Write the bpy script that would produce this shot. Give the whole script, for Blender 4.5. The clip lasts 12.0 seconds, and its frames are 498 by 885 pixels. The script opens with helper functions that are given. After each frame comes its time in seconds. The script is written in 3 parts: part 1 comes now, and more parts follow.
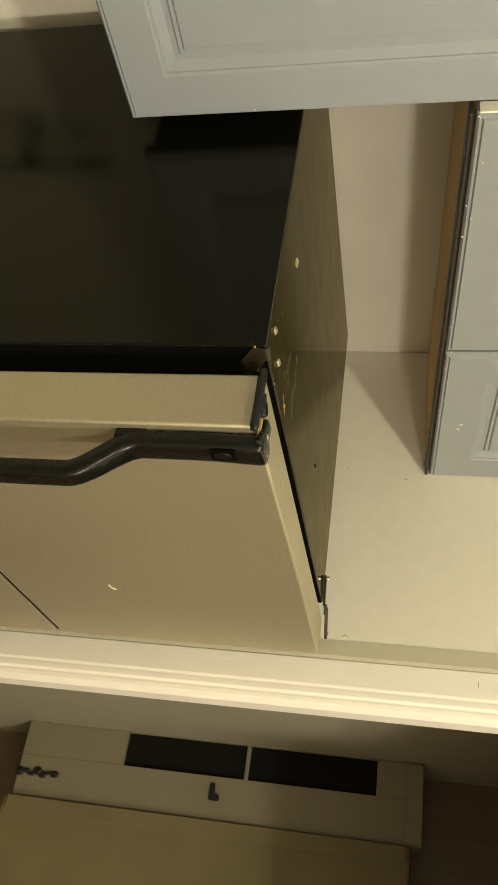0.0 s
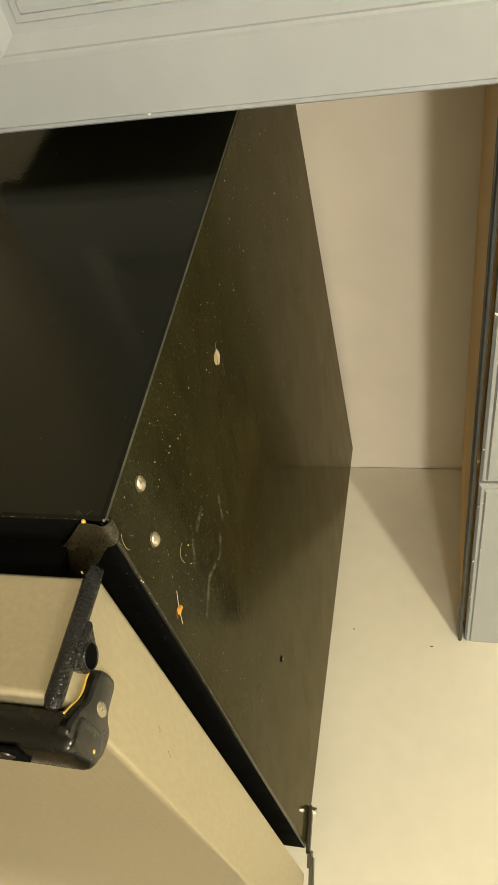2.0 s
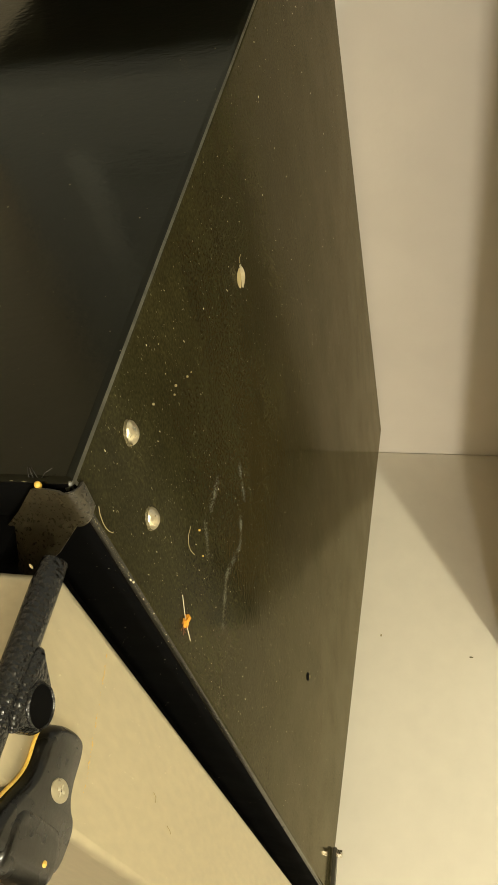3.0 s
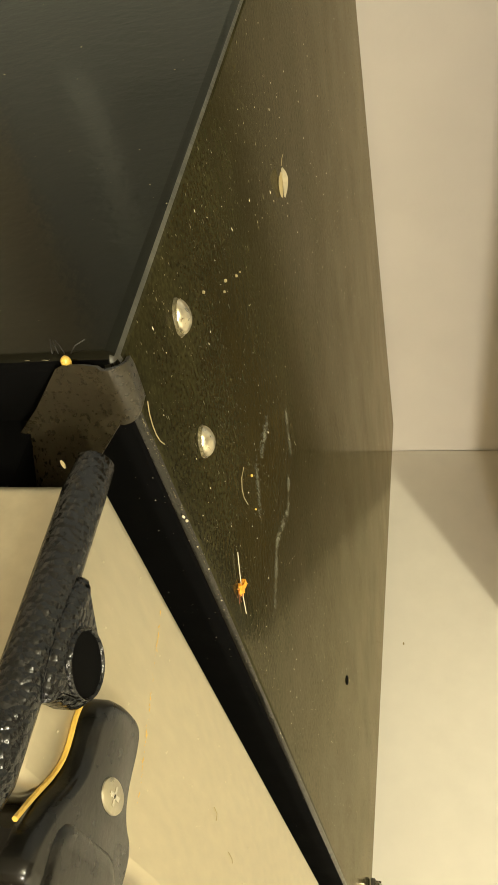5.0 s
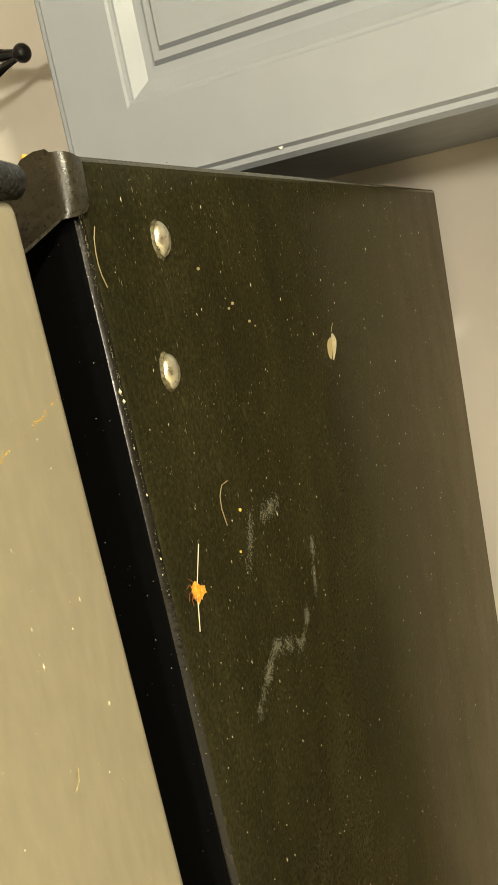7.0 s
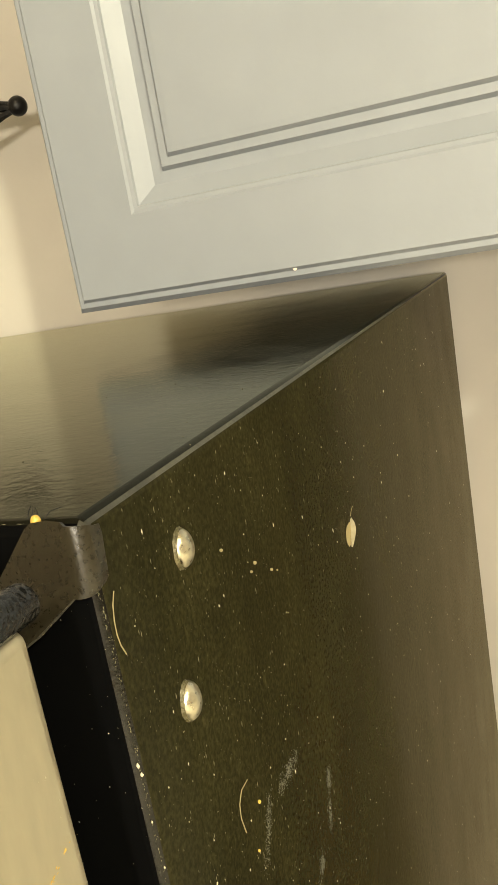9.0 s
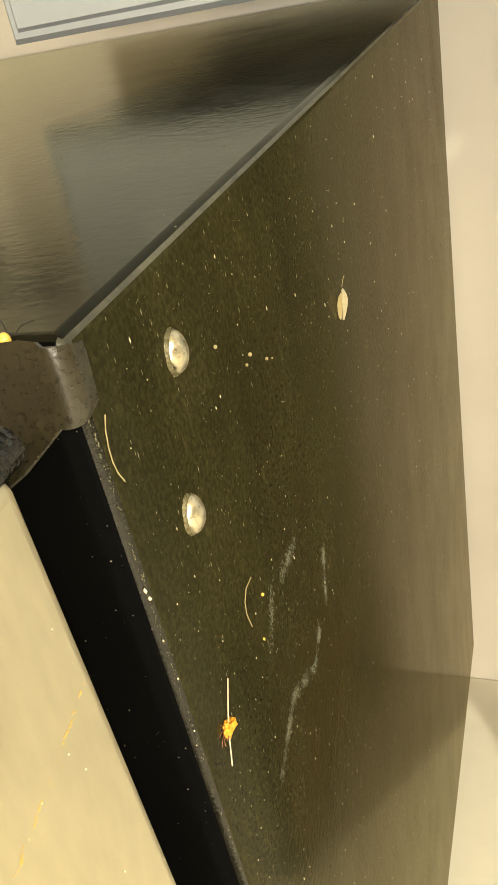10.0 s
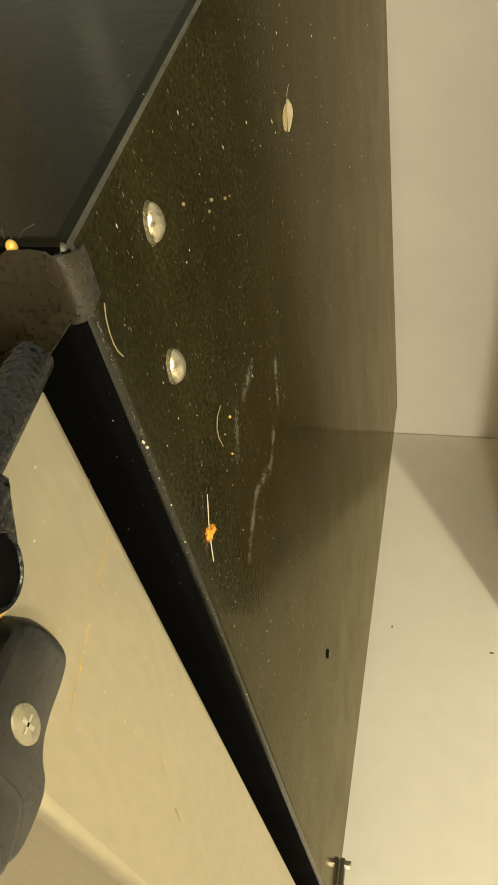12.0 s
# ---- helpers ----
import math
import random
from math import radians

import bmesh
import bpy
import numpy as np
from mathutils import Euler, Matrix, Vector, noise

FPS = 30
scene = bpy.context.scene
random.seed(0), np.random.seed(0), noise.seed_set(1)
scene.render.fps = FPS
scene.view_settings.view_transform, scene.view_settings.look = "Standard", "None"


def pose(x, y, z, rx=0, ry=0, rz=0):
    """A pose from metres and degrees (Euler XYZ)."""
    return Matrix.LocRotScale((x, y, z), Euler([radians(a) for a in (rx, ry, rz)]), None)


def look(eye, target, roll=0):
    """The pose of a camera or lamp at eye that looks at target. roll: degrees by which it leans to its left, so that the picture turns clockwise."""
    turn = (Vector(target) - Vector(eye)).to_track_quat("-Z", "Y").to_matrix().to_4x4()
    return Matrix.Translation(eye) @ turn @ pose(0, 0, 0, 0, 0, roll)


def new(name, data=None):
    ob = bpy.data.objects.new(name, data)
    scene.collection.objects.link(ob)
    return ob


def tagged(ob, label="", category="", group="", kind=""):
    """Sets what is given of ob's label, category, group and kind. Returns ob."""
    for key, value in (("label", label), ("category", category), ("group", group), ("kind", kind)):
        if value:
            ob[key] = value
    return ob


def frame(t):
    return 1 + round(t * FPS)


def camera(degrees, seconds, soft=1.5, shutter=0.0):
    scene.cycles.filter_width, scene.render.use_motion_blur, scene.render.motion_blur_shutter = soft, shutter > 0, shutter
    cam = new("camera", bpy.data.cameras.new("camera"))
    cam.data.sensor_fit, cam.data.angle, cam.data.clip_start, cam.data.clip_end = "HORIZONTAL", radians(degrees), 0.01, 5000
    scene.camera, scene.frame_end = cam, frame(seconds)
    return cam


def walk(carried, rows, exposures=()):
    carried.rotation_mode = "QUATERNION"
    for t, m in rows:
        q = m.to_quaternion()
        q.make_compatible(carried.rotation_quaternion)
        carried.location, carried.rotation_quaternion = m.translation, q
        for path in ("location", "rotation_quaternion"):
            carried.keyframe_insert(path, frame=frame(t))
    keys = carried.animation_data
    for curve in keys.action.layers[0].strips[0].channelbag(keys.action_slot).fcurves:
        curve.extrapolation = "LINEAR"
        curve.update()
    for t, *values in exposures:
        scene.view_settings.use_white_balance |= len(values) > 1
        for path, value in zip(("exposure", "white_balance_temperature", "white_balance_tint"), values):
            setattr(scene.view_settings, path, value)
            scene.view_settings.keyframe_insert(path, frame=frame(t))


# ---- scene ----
cam = camera(34.0, 12.0)
PATH = [
    (0, (0.109, -0.031, 1.886), (-0.299, 0.993, 0.217), -16.4),
    (0.5, (0.141, 0.082, 1.765), (-0.265, 1.213, 0.167), -15.3),
    (1, (0.14, 0.132, 1.706), (-0.315, 1.282, 0.134), -16.8),
    (1.5, (0.132, 0.165, 1.674), (-0.353, 1.342, 0.132), -17.2),
    (2, (0.127, 0.183, 1.667), (-0.393, 1.368, 0.143), -17.9),
    (2.5, (0.119, 0.205, 1.638), (-0.418, 1.374, 0.107), -18.5),
    (3, (0.087, 0.233, 1.574), (-0.438, 1.41, 0.045), -17.3),
    (3.5, (0.054, 0.257, 1.53), (-0.427, 1.464, 0.009), -15.7),
    (3.7, (0.046, 0.263, 1.52), (-0.418, 1.475, -0.002), -14.4),
    (5.3, (0.057, 0.218, 1.519), (-0.436, 1.484, 0.051), -18.6),
    (5.5, (0.084, 0.2, 1.521), (-0.497, 1.522, 0.138), -25.0),
    (6, (0.106, 0.172, 1.529), (-0.559, 1.538, 0.227), -28.4),
    (6.5, (0.099, 0.162, 1.413), (-0.645, 1.815, 0.567), -17.2),
    (6.7, (0.098, 0.163, 1.401), (-0.68, 1.906, 0.801), -13.1),
    (7, (0.084, 0.193, 1.407), (-0.714, 1.982, 1.004), -11.6),
    (7.5, (0.074, 0.221, 1.445), (-0.744, 2.016, 1.114), -10.2),
    (7.7, (0.078, 0.229, 1.447), (-0.732, 2.024, 1.099), -9.9),
    (9.3, (0.071, 0.225, 1.474), (-0.688, 1.991, 0.919), -10.3),
    (9.5, (0.065, 0.228, 1.469), (-0.685, 1.965, 0.818), -10.5),
    (10, (0.06, 0.244, 1.474), (-0.636, 1.803, 0.431), -12.4),
    (10.5, (0.058, 0.249, 1.489), (-0.546, 1.634, 0.179), -12.8),
    (11, (0.056, 0.241, 1.504), (-0.499, 1.524, 0.074), -13.0),
    (11.5, (0.058, 0.245, 1.503), (-0.457, 1.474, 0.011), -13.7),
    (12, (0.056, 0.24, 1.501), (-0.44, 1.446, -0.015), -13.9),
]
# ---- exposure ----
walk(cam, [(t, look(eye, target, roll)) for t, eye, target, roll in PATH],
     exposures=[(0.0, -0.45), (0.5, -0.47), (1.0, -0.27), (1.5, -0.03), (3.5, 0.12), (5.5, 0.35), (6.0, 0.4), (6.5, 0.3), (7.0, 0.17), (7.5, 0.14), (7.7, 0.22), (9.5, 0.42), (10.0, 0.70), (10.5, 0.42), (11.0, 0.18), (12.0, 0.06)])

# ---- world and lamps ----
world = bpy.data.worlds.new("world")
scene.world = world
world.use_nodes = True
world.node_tree.nodes["Background"].inputs["Color"].default_value = (0.02, 0.02, 0.025, 1)
world.node_tree.nodes["Background"].inputs["Strength"].default_value = 0.3


def lamp(name, eye, radius, watts, colour):
    data = bpy.data.lights.new(name, "POINT")
    data.shadow_soft_size, data.energy, data.color = radius, watts, colour
    ob = new(name, data)
    ob.location = eye
    return tagged(ob, kind="structure")


lamp("ceiling_bulb", (1.118, -0.89, 2.22), 0.05, 92, (1.0, 0.945, 0.69))
lamp("room_lamp", (0.60, -1.75, 1.58), 0.09, 92, (1.0, 0.92, 0.76))


# ---- materials ----
def material(name, colour, rough=0.5, metal=0.0, spread=0.12, scale=30.0, stretch=(1, 1, 1), bump=0.0, bump_scale=200.0,
             rough_spread=0.1, ior=1.5, large=3.0):
    """Principled surface with fine grain and a large slow variation in colour, gloss and relief."""
    m = bpy.data.materials.new(name)
    m.use_nodes = True
    nt = m.node_tree
    n, l = nt.nodes, nt.links
    p = n["Principled BSDF"]
    tc = n.new("ShaderNodeTexCoord")
    mp = n.new("ShaderNodeMapping")
    mp.inputs["Scale"].default_value = stretch
    l.new(tc.outputs["Object"], mp.inputs["Vector"])
    fine = n.new("ShaderNodeTexNoise")
    fine.inputs["Scale"].default_value, fine.inputs["Detail"].default_value = scale, 6
    slow = n.new("ShaderNodeTexNoise")
    slow.inputs["Scale"].default_value, slow.inputs["Detail"].default_value = large, 3
    l.new(mp.outputs[0], fine.inputs["Vector"])
    l.new(tc.outputs["Object"], slow.inputs["Vector"])
    add = n.new("ShaderNodeMath")
    add.operation = "ADD"
    l.new(fine.outputs["Fac"], add.inputs[0])
    l.new(slow.outputs["Fac"], add.inputs[1])
    ramp = n.new("ShaderNodeMapRange")
    ramp.inputs["From Min"].default_value, ramp.inputs["From Max"].default_value = 0.65, 1.35
    l.new(add.outputs[0], ramp.inputs["Value"])
    mix = n.new("ShaderNodeMix")
    mix.data_type = "RGBA"
    low = tuple(c * (1 - spread) for c in colour)
    high = tuple(min(1, c * (1 + spread * 0.6)) for c in colour)
    mix.inputs["A"].default_value, mix.inputs["B"].default_value = (*low, 1), (*high, 1)
    l.new(ramp.outputs[0], mix.inputs["Factor"])
    l.new(mix.outputs["Result"], p.inputs["Base Color"])
    rr = n.new("ShaderNodeMapRange")
    rr.inputs["From Min"].default_value, rr.inputs["From Max"].default_value = 0.3, 0.7
    rr.inputs["To Min"].default_value, rr.inputs["To Max"].default_value = max(0.02, rough - rough_spread), min(1, rough + rough_spread)
    l.new(fine.outputs["Fac"], rr.inputs["Value"])
    l.new(rr.outputs[0], p.inputs["Roughness"])
    p.inputs["Metallic"].default_value = metal
    p.inputs["IOR"].default_value = ior
    if bump:
        bn = n.new("ShaderNodeTexNoise")
        bn.inputs["Scale"].default_value, bn.inputs["Detail"].default_value = bump_scale, 3
        l.new(tc.outputs["Object"], bn.inputs["Vector"])
        bp = n.new("ShaderNodeBump")
        bp.inputs["Strength"].default_value, bp.inputs["Distance"].default_value = bump, 0.001
        l.new(bn.outputs["Fac"], bp.inputs["Height"])
        l.new(bp.outputs["Normal"], p.inputs["Normal"])
    return m


def dusty_enamel(name, black, dust, cover, rough, ior):
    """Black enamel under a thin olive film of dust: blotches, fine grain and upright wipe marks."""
    m = bpy.data.materials.new(name)
    m.use_nodes = True
    n, l = m.node_tree.nodes, m.node_tree.links
    p = n["Principled BSDF"]
    tc = n.new("ShaderNodeTexCoord")

    def noise(scale, detail, stretch, low, high, a=0.0, b=1.0):
        mp = n.new("ShaderNodeMapping")
        mp.inputs["Scale"].default_value = stretch
        tx = n.new("ShaderNodeTexNoise")
        tx.inputs["Scale"].default_value, tx.inputs["Detail"].default_value, tx.inputs["Roughness"].default_value = scale, detail, 0.62
        rg = n.new("ShaderNodeMapRange")
        for key, value in (("From Min", low), ("From Max", high), ("To Min", a), ("To Max", b)):
            rg.inputs[key].default_value = value
        l.new(tc.outputs["Object"], mp.inputs["Vector"])
        l.new(mp.outputs[0], tx.inputs["Vector"])
        l.new(tx.outputs["Fac"], rg.inputs["Value"])
        return rg.outputs[0]

    def calc(op, a, b):
        q = n.new("ShaderNodeMath")
        q.operation = op
        l.new(a, q.inputs[0])
        l.new(b, q.inputs[1])
        return q.outputs[0]
    blotch = noise(30, 5, (1, 1, 0.6), 0.34, 0.70, 0.52, 1.0)
    grain = noise(1000, 2, (1, 1, 0.8), 0.40, 0.75, 0.65, 1.5)
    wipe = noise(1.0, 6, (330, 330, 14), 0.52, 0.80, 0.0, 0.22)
    clump = noise(480, 4, (1, 1, 0.5), 0.55, 0.72, 0.0, 0.75)
    patch = noise(55, 3, (1, 1, 0.5), 0.42, 0.62, 0.1, 1.0)
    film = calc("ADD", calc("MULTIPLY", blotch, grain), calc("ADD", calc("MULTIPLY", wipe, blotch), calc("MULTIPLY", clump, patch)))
    p.inputs["Base Color"].default_value = (*black, 1)
    gloss = calc("ADD", noise(30, 5, (1, 1, 0.6), 0.34, 0.70, rough - 0.006, rough + 0.008), noise(1.0, 4, (70, 70, 3), 0.4, 0.72, -0.015, 0.04))
    l.new(gloss, p.inputs["Roughness"])
    p.inputs["IOR"].default_value = ior
    peel = n.new("ShaderNodeTexNoise")
    peel.inputs["Scale"].default_value, peel.inputs["Detail"].default_value = 420, 2
    l.new(tc.outputs["Object"], peel.inputs["Vector"])
    relief = n.new("ShaderNodeBump")
    relief.inputs["Strength"].default_value, relief.inputs["Distance"].default_value = 0.05, 0.001
    l.new(peel.outputs["Fac"], relief.inputs["Height"])
    l.new(relief.outputs["Normal"], p.inputs["Normal"])
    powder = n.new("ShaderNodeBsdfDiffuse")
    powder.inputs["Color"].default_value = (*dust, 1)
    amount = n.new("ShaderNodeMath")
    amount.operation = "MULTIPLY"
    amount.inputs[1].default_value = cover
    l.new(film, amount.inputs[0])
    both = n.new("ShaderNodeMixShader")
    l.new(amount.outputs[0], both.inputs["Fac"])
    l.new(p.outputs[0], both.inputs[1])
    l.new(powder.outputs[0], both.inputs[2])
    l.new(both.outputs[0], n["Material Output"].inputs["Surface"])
    return m


def tinted_gloss(m, ior, tint):
    """Swaps the white gloss of a surface for a tinted one, as under old yellowed lacquer."""
    n, l = m.node_tree.nodes, m.node_tree.links
    p = n["Principled BSDF"]
    p.inputs["Specular IOR Level"].default_value = 0.0
    gloss, edge, both = n.new("ShaderNodeBsdfGlossy"), n.new("ShaderNodeFresnel"), n.new("ShaderNodeMixShader")
    gloss.inputs["Color"].default_value = (*tint, 1)
    edge.inputs["IOR"].default_value = ior
    l.new(p.inputs["Roughness"].links[0].from_socket, gloss.inputs["Roughness"])
    for node in (gloss, edge):
        l.new(p.inputs["Normal"].links[0].from_socket, node.inputs["Normal"])
    onward = [link.to_socket for link in p.outputs[0].links]
    l.new(edge.outputs[0], both.inputs["Fac"])
    l.new(p.outputs[0], both.inputs[1])
    l.new(gloss.outputs[0], both.inputs[2])
    for socket in onward:
        l.new(both.outputs[0], socket)
    return m


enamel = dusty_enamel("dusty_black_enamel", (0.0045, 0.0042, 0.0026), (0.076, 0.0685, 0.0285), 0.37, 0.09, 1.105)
enamel_top = material("black_enamel_top", (0.0036, 0.0036, 0.0019), 0.155, 0, 0.4, 40, (1, 1, 1), 0.06, 330, 0.04, 1.33)


def wrinkled(m, stretch, scale, strength):
    """Adds a second, drawn-out relief over the fine one."""
    n, l = m.node_tree.nodes, m.node_tree.links
    tc, mp, tx, bp = (n.new("ShaderNode" + k) for k in ("TexCoord", "Mapping", "TexNoise", "Bump"))
    mp.inputs["Scale"].default_value = stretch
    tx.inputs["Scale"].default_value, tx.inputs["Detail"].default_value, tx.inputs["Distortion"].default_value = scale, 2, 0.6
    bp.inputs["Strength"].default_value, bp.inputs["Distance"].default_value = strength, 0.001
    l.new(tc.outputs["Object"], mp.inputs["Vector"])
    l.new(mp.outputs[0], tx.inputs["Vector"])
    l.new(tx.outputs["Fac"], bp.inputs["Height"])
    under = n["Principled BSDF"].inputs["Normal"].links[0].from_socket
    l.new(under, bp.inputs["Normal"])
    l.new(bp.outputs["Normal"], n["Principled BSDF"].inputs["Normal"])
    return m


wrinkled(enamel_top, (0.45, 1.0, 1.0), 400, 0.05)
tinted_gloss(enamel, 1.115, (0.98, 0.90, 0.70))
tinted_gloss(enamel_top, 1.33, (0.96, 0.955, 0.80))
# Paler than the enamel: wear plus the bevel's highlight put into the colour.
lit_worn_edge = material("lit_worn_enamel_edge", (0.060, 0.057, 0.042), 0.38, 0, 0.8, 160, (1, 1, 0.4), 0.3, 600, 0.1)
worn_front = material("rubbed_enamel_corner", (0.009, 0.0080, 0.0050), 0.21, 0, 0.8, 500, (1, 1, 0.3), 0.10, 1100, 0.08, 1.4)
champagne = material("champagne_metal", (0.565, 0.508, 0.36), 0.43, 0.78, 0.12, 420, (1, 1, 0.3), 0.0, 900, 0.02)
plastic = material("black_plastic", (0.0050, 0.0048, 0.0036), 0.25, 0, 0.2, 160, (1, 1, 1), 0.05, 700, 0.05, 1.42)
grained = material("grained_black_plastic", (0.0045, 0.0052, 0.0054), 0.20, 0, 0.3, 80, (1, 1, 1), 0.25, 1500, 0.06)


def beaded(m, scale, strength):
    """Raised beads over a moulded plastic."""
    n, l = m.node_tree.nodes, m.node_tree.links
    tc, cells, bp = (n.new("ShaderNode" + k) for k in ("TexCoord", "TexVoronoi", "Bump"))
    cells.inputs["Scale"].default_value, cells.inputs["Randomness"].default_value = scale, 0.8
    bp.invert = True
    bp.inputs["Strength"].default_value, bp.inputs["Distance"].default_value = strength, 0.0006
    l.new(tc.outputs["Object"], cells.inputs["Vector"])
    l.new(cells.outputs["Distance"], bp.inputs["Height"])
    l.new(n["Principled BSDF"].inputs["Normal"].links[0].from_socket, bp.inputs["Normal"])
    l.new(bp.outputs["Normal"], n["Principled BSDF"].inputs["Normal"])
    return m


beaded(grained, 780, 0.7)
rubber = material("black_rubber", (0.0012, 0.0012, 0.0012), 0.9, 0, 0.3, 60, ior=1.15)
dark_paint = material("dark_grey_paint", (0.025, 0.026, 0.027), 0.5, 0, 0.2, 60, (1, 1, 1), 0.2, 200)
chip_white = material("bare_white_primer", (0.78, 0.74, 0.64), 0.6, 0, 0.1, 200)
hinge_steel = material("dull_hinge_steel", (0.05, 0.046, 0.034), 0.36, 0.6, 0.25, 120, (1, 1, 1), 0.2, 500)
bronze = material("dull_bronze_plastic", (0.022, 0.0178, 0.0092), 0.30, 0.0, 0.5, 1100, (1, 1, 1), 0.08, 2400, 0.06)
alloy = material("frosted_alloy", (0.64, 0.59, 0.44), 0.33, 1.0, 0.35, 700, (1, 1, 1), 0.14, 700, 0.10)
brass = material("olive_metal", (0.46, 0.42, 0.30), 0.33, 0.8, 0.2, 200, (1, 1, 1), 0.2, 700)
steel = material("bright_steel", (0.75, 0.72, 0.62), 0.22, 1.0, 0.15, 200, (1, 1, 1), 0.2, 700)
grey_paint = material("grey_cabinet_paint", (0.276, 0.298, 0.330), 0.42, 0, 0.05, 50, (1, 1, 1), 0.12, 160, 0.06)
slate_paint = material("blue_grey_cabinet_paint", (0.265, 0.28, 0.29), 0.40, 0, 0.06, 50, (1, 1, 1), 0.12, 160, 0.06)
wood = material("bare_plywood", (0.78, 0.50, 0.14), 0.55, 0, 0.25, 40, (6, 6, 0.6), 0.2, 300)
wall_paint = material("cream_wall_paint", (0.67, 0.632, 0.56), 0.65, 0, 0.05, 25, (1, 1, 1), 0.25, 160)
counter_top = material("cream_laminate", (0.72, 0.685, 0.59), 0.42, 0, 0.05, 60, (1, 1, 1), 0.05, 200)
# Laminate toned down to put the lip's sloping shade into its colour.
shaded_lip = material("shaded_cream_laminate", (0.63, 0.59, 0.46), 0.45, 0, 0.06, 60, (1, 1, 1), 0.05, 200)
edge_wood = material("whitewashed_wood", (0.84, 0.79, 0.715), 0.45, 0, 0.07, 60, (0.5, 12, 12), 0.15, 120)
# White dimmed in the colour for the shade below the worktop.
shaded_base_panel = material("shaded_base_paint", (0.27, 0.245, 0.185), 0.6, 0, 0.12, 14, (1, 1, 1), 0.2, 80)
# Chest white, darkened further so that its colour carries the shade.
shaded_white_panel = material("shaded_old_white_paint", (0.175, 0.153, 0.100), 0.6, 0, 0.15, 18, (1, 1, 1), 0.2, 80)
# Tan darkened likewise for the shaded board on the floor.
tan_board = material("tan_board", (0.14, 0.113, 0.05), 0.7, 0, 0.2, 14, (1, 1, 1), 0.2, 60)
dark_void = material("dark_slot_fill", (0.007, 0.007, 0.006), 0.9, 0, 0.3, 60, ior=1.2)
floor_mat = material("brown_floor", (0.14, 0.10, 0.06), 0.5, 0, 0.3, 8, (1, 6, 1), 0.2, 60)
south_paint = material("buff_wall_paint", (0.42, 0.36, 0.27), 0.7, 0, 0.1, 12, (1, 1, 1), 0.2, 60)
# Dark tone for an unseen wall, to keep the black enamel's reflections dim.
dim_wall = material("dim_unseen_wall", (0.13, 0.10, 0.07), 0.6, 0, 0.15, 12, (1, 1, 1), 0.2, 60)
ceiling_paint = material("dull_ceiling_paint", (0.60, 0.56, 0.48), 0.8, 0, 0.08, 14, (1, 1, 1), 0.3, 90)
iron = material("black_iron", (0.015, 0.014, 0.013), 0.45, 0.3, 0.3, 90, (1, 1, 1), 0.3, 400)
grey_dust = material("pale_dust", (0.16, 0.145, 0.085), 0.9, 0, 0.4, 900)
orange_dirt = material("orange_crumb", (0.75, 0.33, 0.02), 0.7, 0, 0.3, 900)
pale_scuff = material("pale_scuff", (0.13, 0.125, 0.085), 0.9, 0, 0.4, 900)
pale_flake = material("pale_flake", (0.45, 0.40, 0.27), 0.6, 0, 0.25, 500)
rust = material("rust_brown", (0.22, 0.07, 0.03), 0.8, 0, 0.3, 500)
lint = material("pale_lint", (0.62, 0.56, 0.40), 0.8, 0, 0.2, 300)
straw = material("straw_fibre", (0.30, 0.245, 0.12), 0.7, 0, 0.2, 300)
sealant = material("yellowed_sealant", (0.11, 0.095, 0.045), 0.25, 0.2, 0.5, 900, (1, 1, 1), 0.5, 1500, 0.1)
glue = material("amber_glue", (0.72, 0.47, 0.09), 0.35, 0, 0.25, 200)


# ---- builders ----
def part(name, bm, mat, parent=None, label=""):
    me = bpy.data.meshes.new(name)
    bm.normal_update()
    bm.to_mesh(me)
    bm.free()
    me.materials.append(mat)
    ob = new(name, me)
    if parent:
        ob.parent = parent
    return tagged(ob, label)


def smooth(ob, angle=35):
    me = ob.data
    for poly in me.polygons:
        poly.use_smooth = True
    me.set_sharp_from_angle(angle=radians(angle))
    for poly in me.polygons:
        if poly.area > 0.004:
            poly.use_smooth = False
    return ob


def box(x0, x1, y0, y1, z0, z1, bevel=0.0, segments=2, bm=None):
    bm = bm or bmesh.new()
    got = bmesh.ops.create_cube(bm, size=1.0)["verts"]
    for v in got:
        v.co = Vector(((x0 + x1) / 2 + v.co.x * (x1 - x0), (y0 + y1) / 2 + v.co.y * (y1 - y0), (z0 + z1) / 2 + v.co.z * (z1 - z0)))
    if bevel:
        edges = list({e for v in got for e in v.link_edges})
        bmesh.ops.bevel(bm, geom=edges, offset=bevel, segments=segments, affect="EDGES", profile=0.5)
    return bm


def prism(points, axis, a, b, bevel=0.0, segments=2):
    """A polygon drawn in the plane across the axis ('x': points are y, z; 'z': points are x, y; 'y': points are x, z), thickened from a to b."""
    bm = bmesh.new()

    def at(p, d):
        return {"x": (d, p[0], p[1]), "y": (p[0], d, p[1]), "z": (p[0], p[1], d)}[axis]
    low = [bm.verts.new(at(p, a)) for p in points]
    high = [bm.verts.new(at(p, b)) for p in points]
    bm.faces.new(low)
    bm.faces.new(high)
    k = len(points)
    for i in range(k):
        bm.faces.new((low[i], low[(i + 1) % k], high[(i + 1) % k], high[i]))
    bmesh.ops.recalc_face_normals(bm, faces=bm.faces)
    if bevel:
        bmesh.ops.bevel(bm, geom=list(bm.edges), offset=bevel, segments=segments, affect="EDGES", profile=0.5)
    return bm


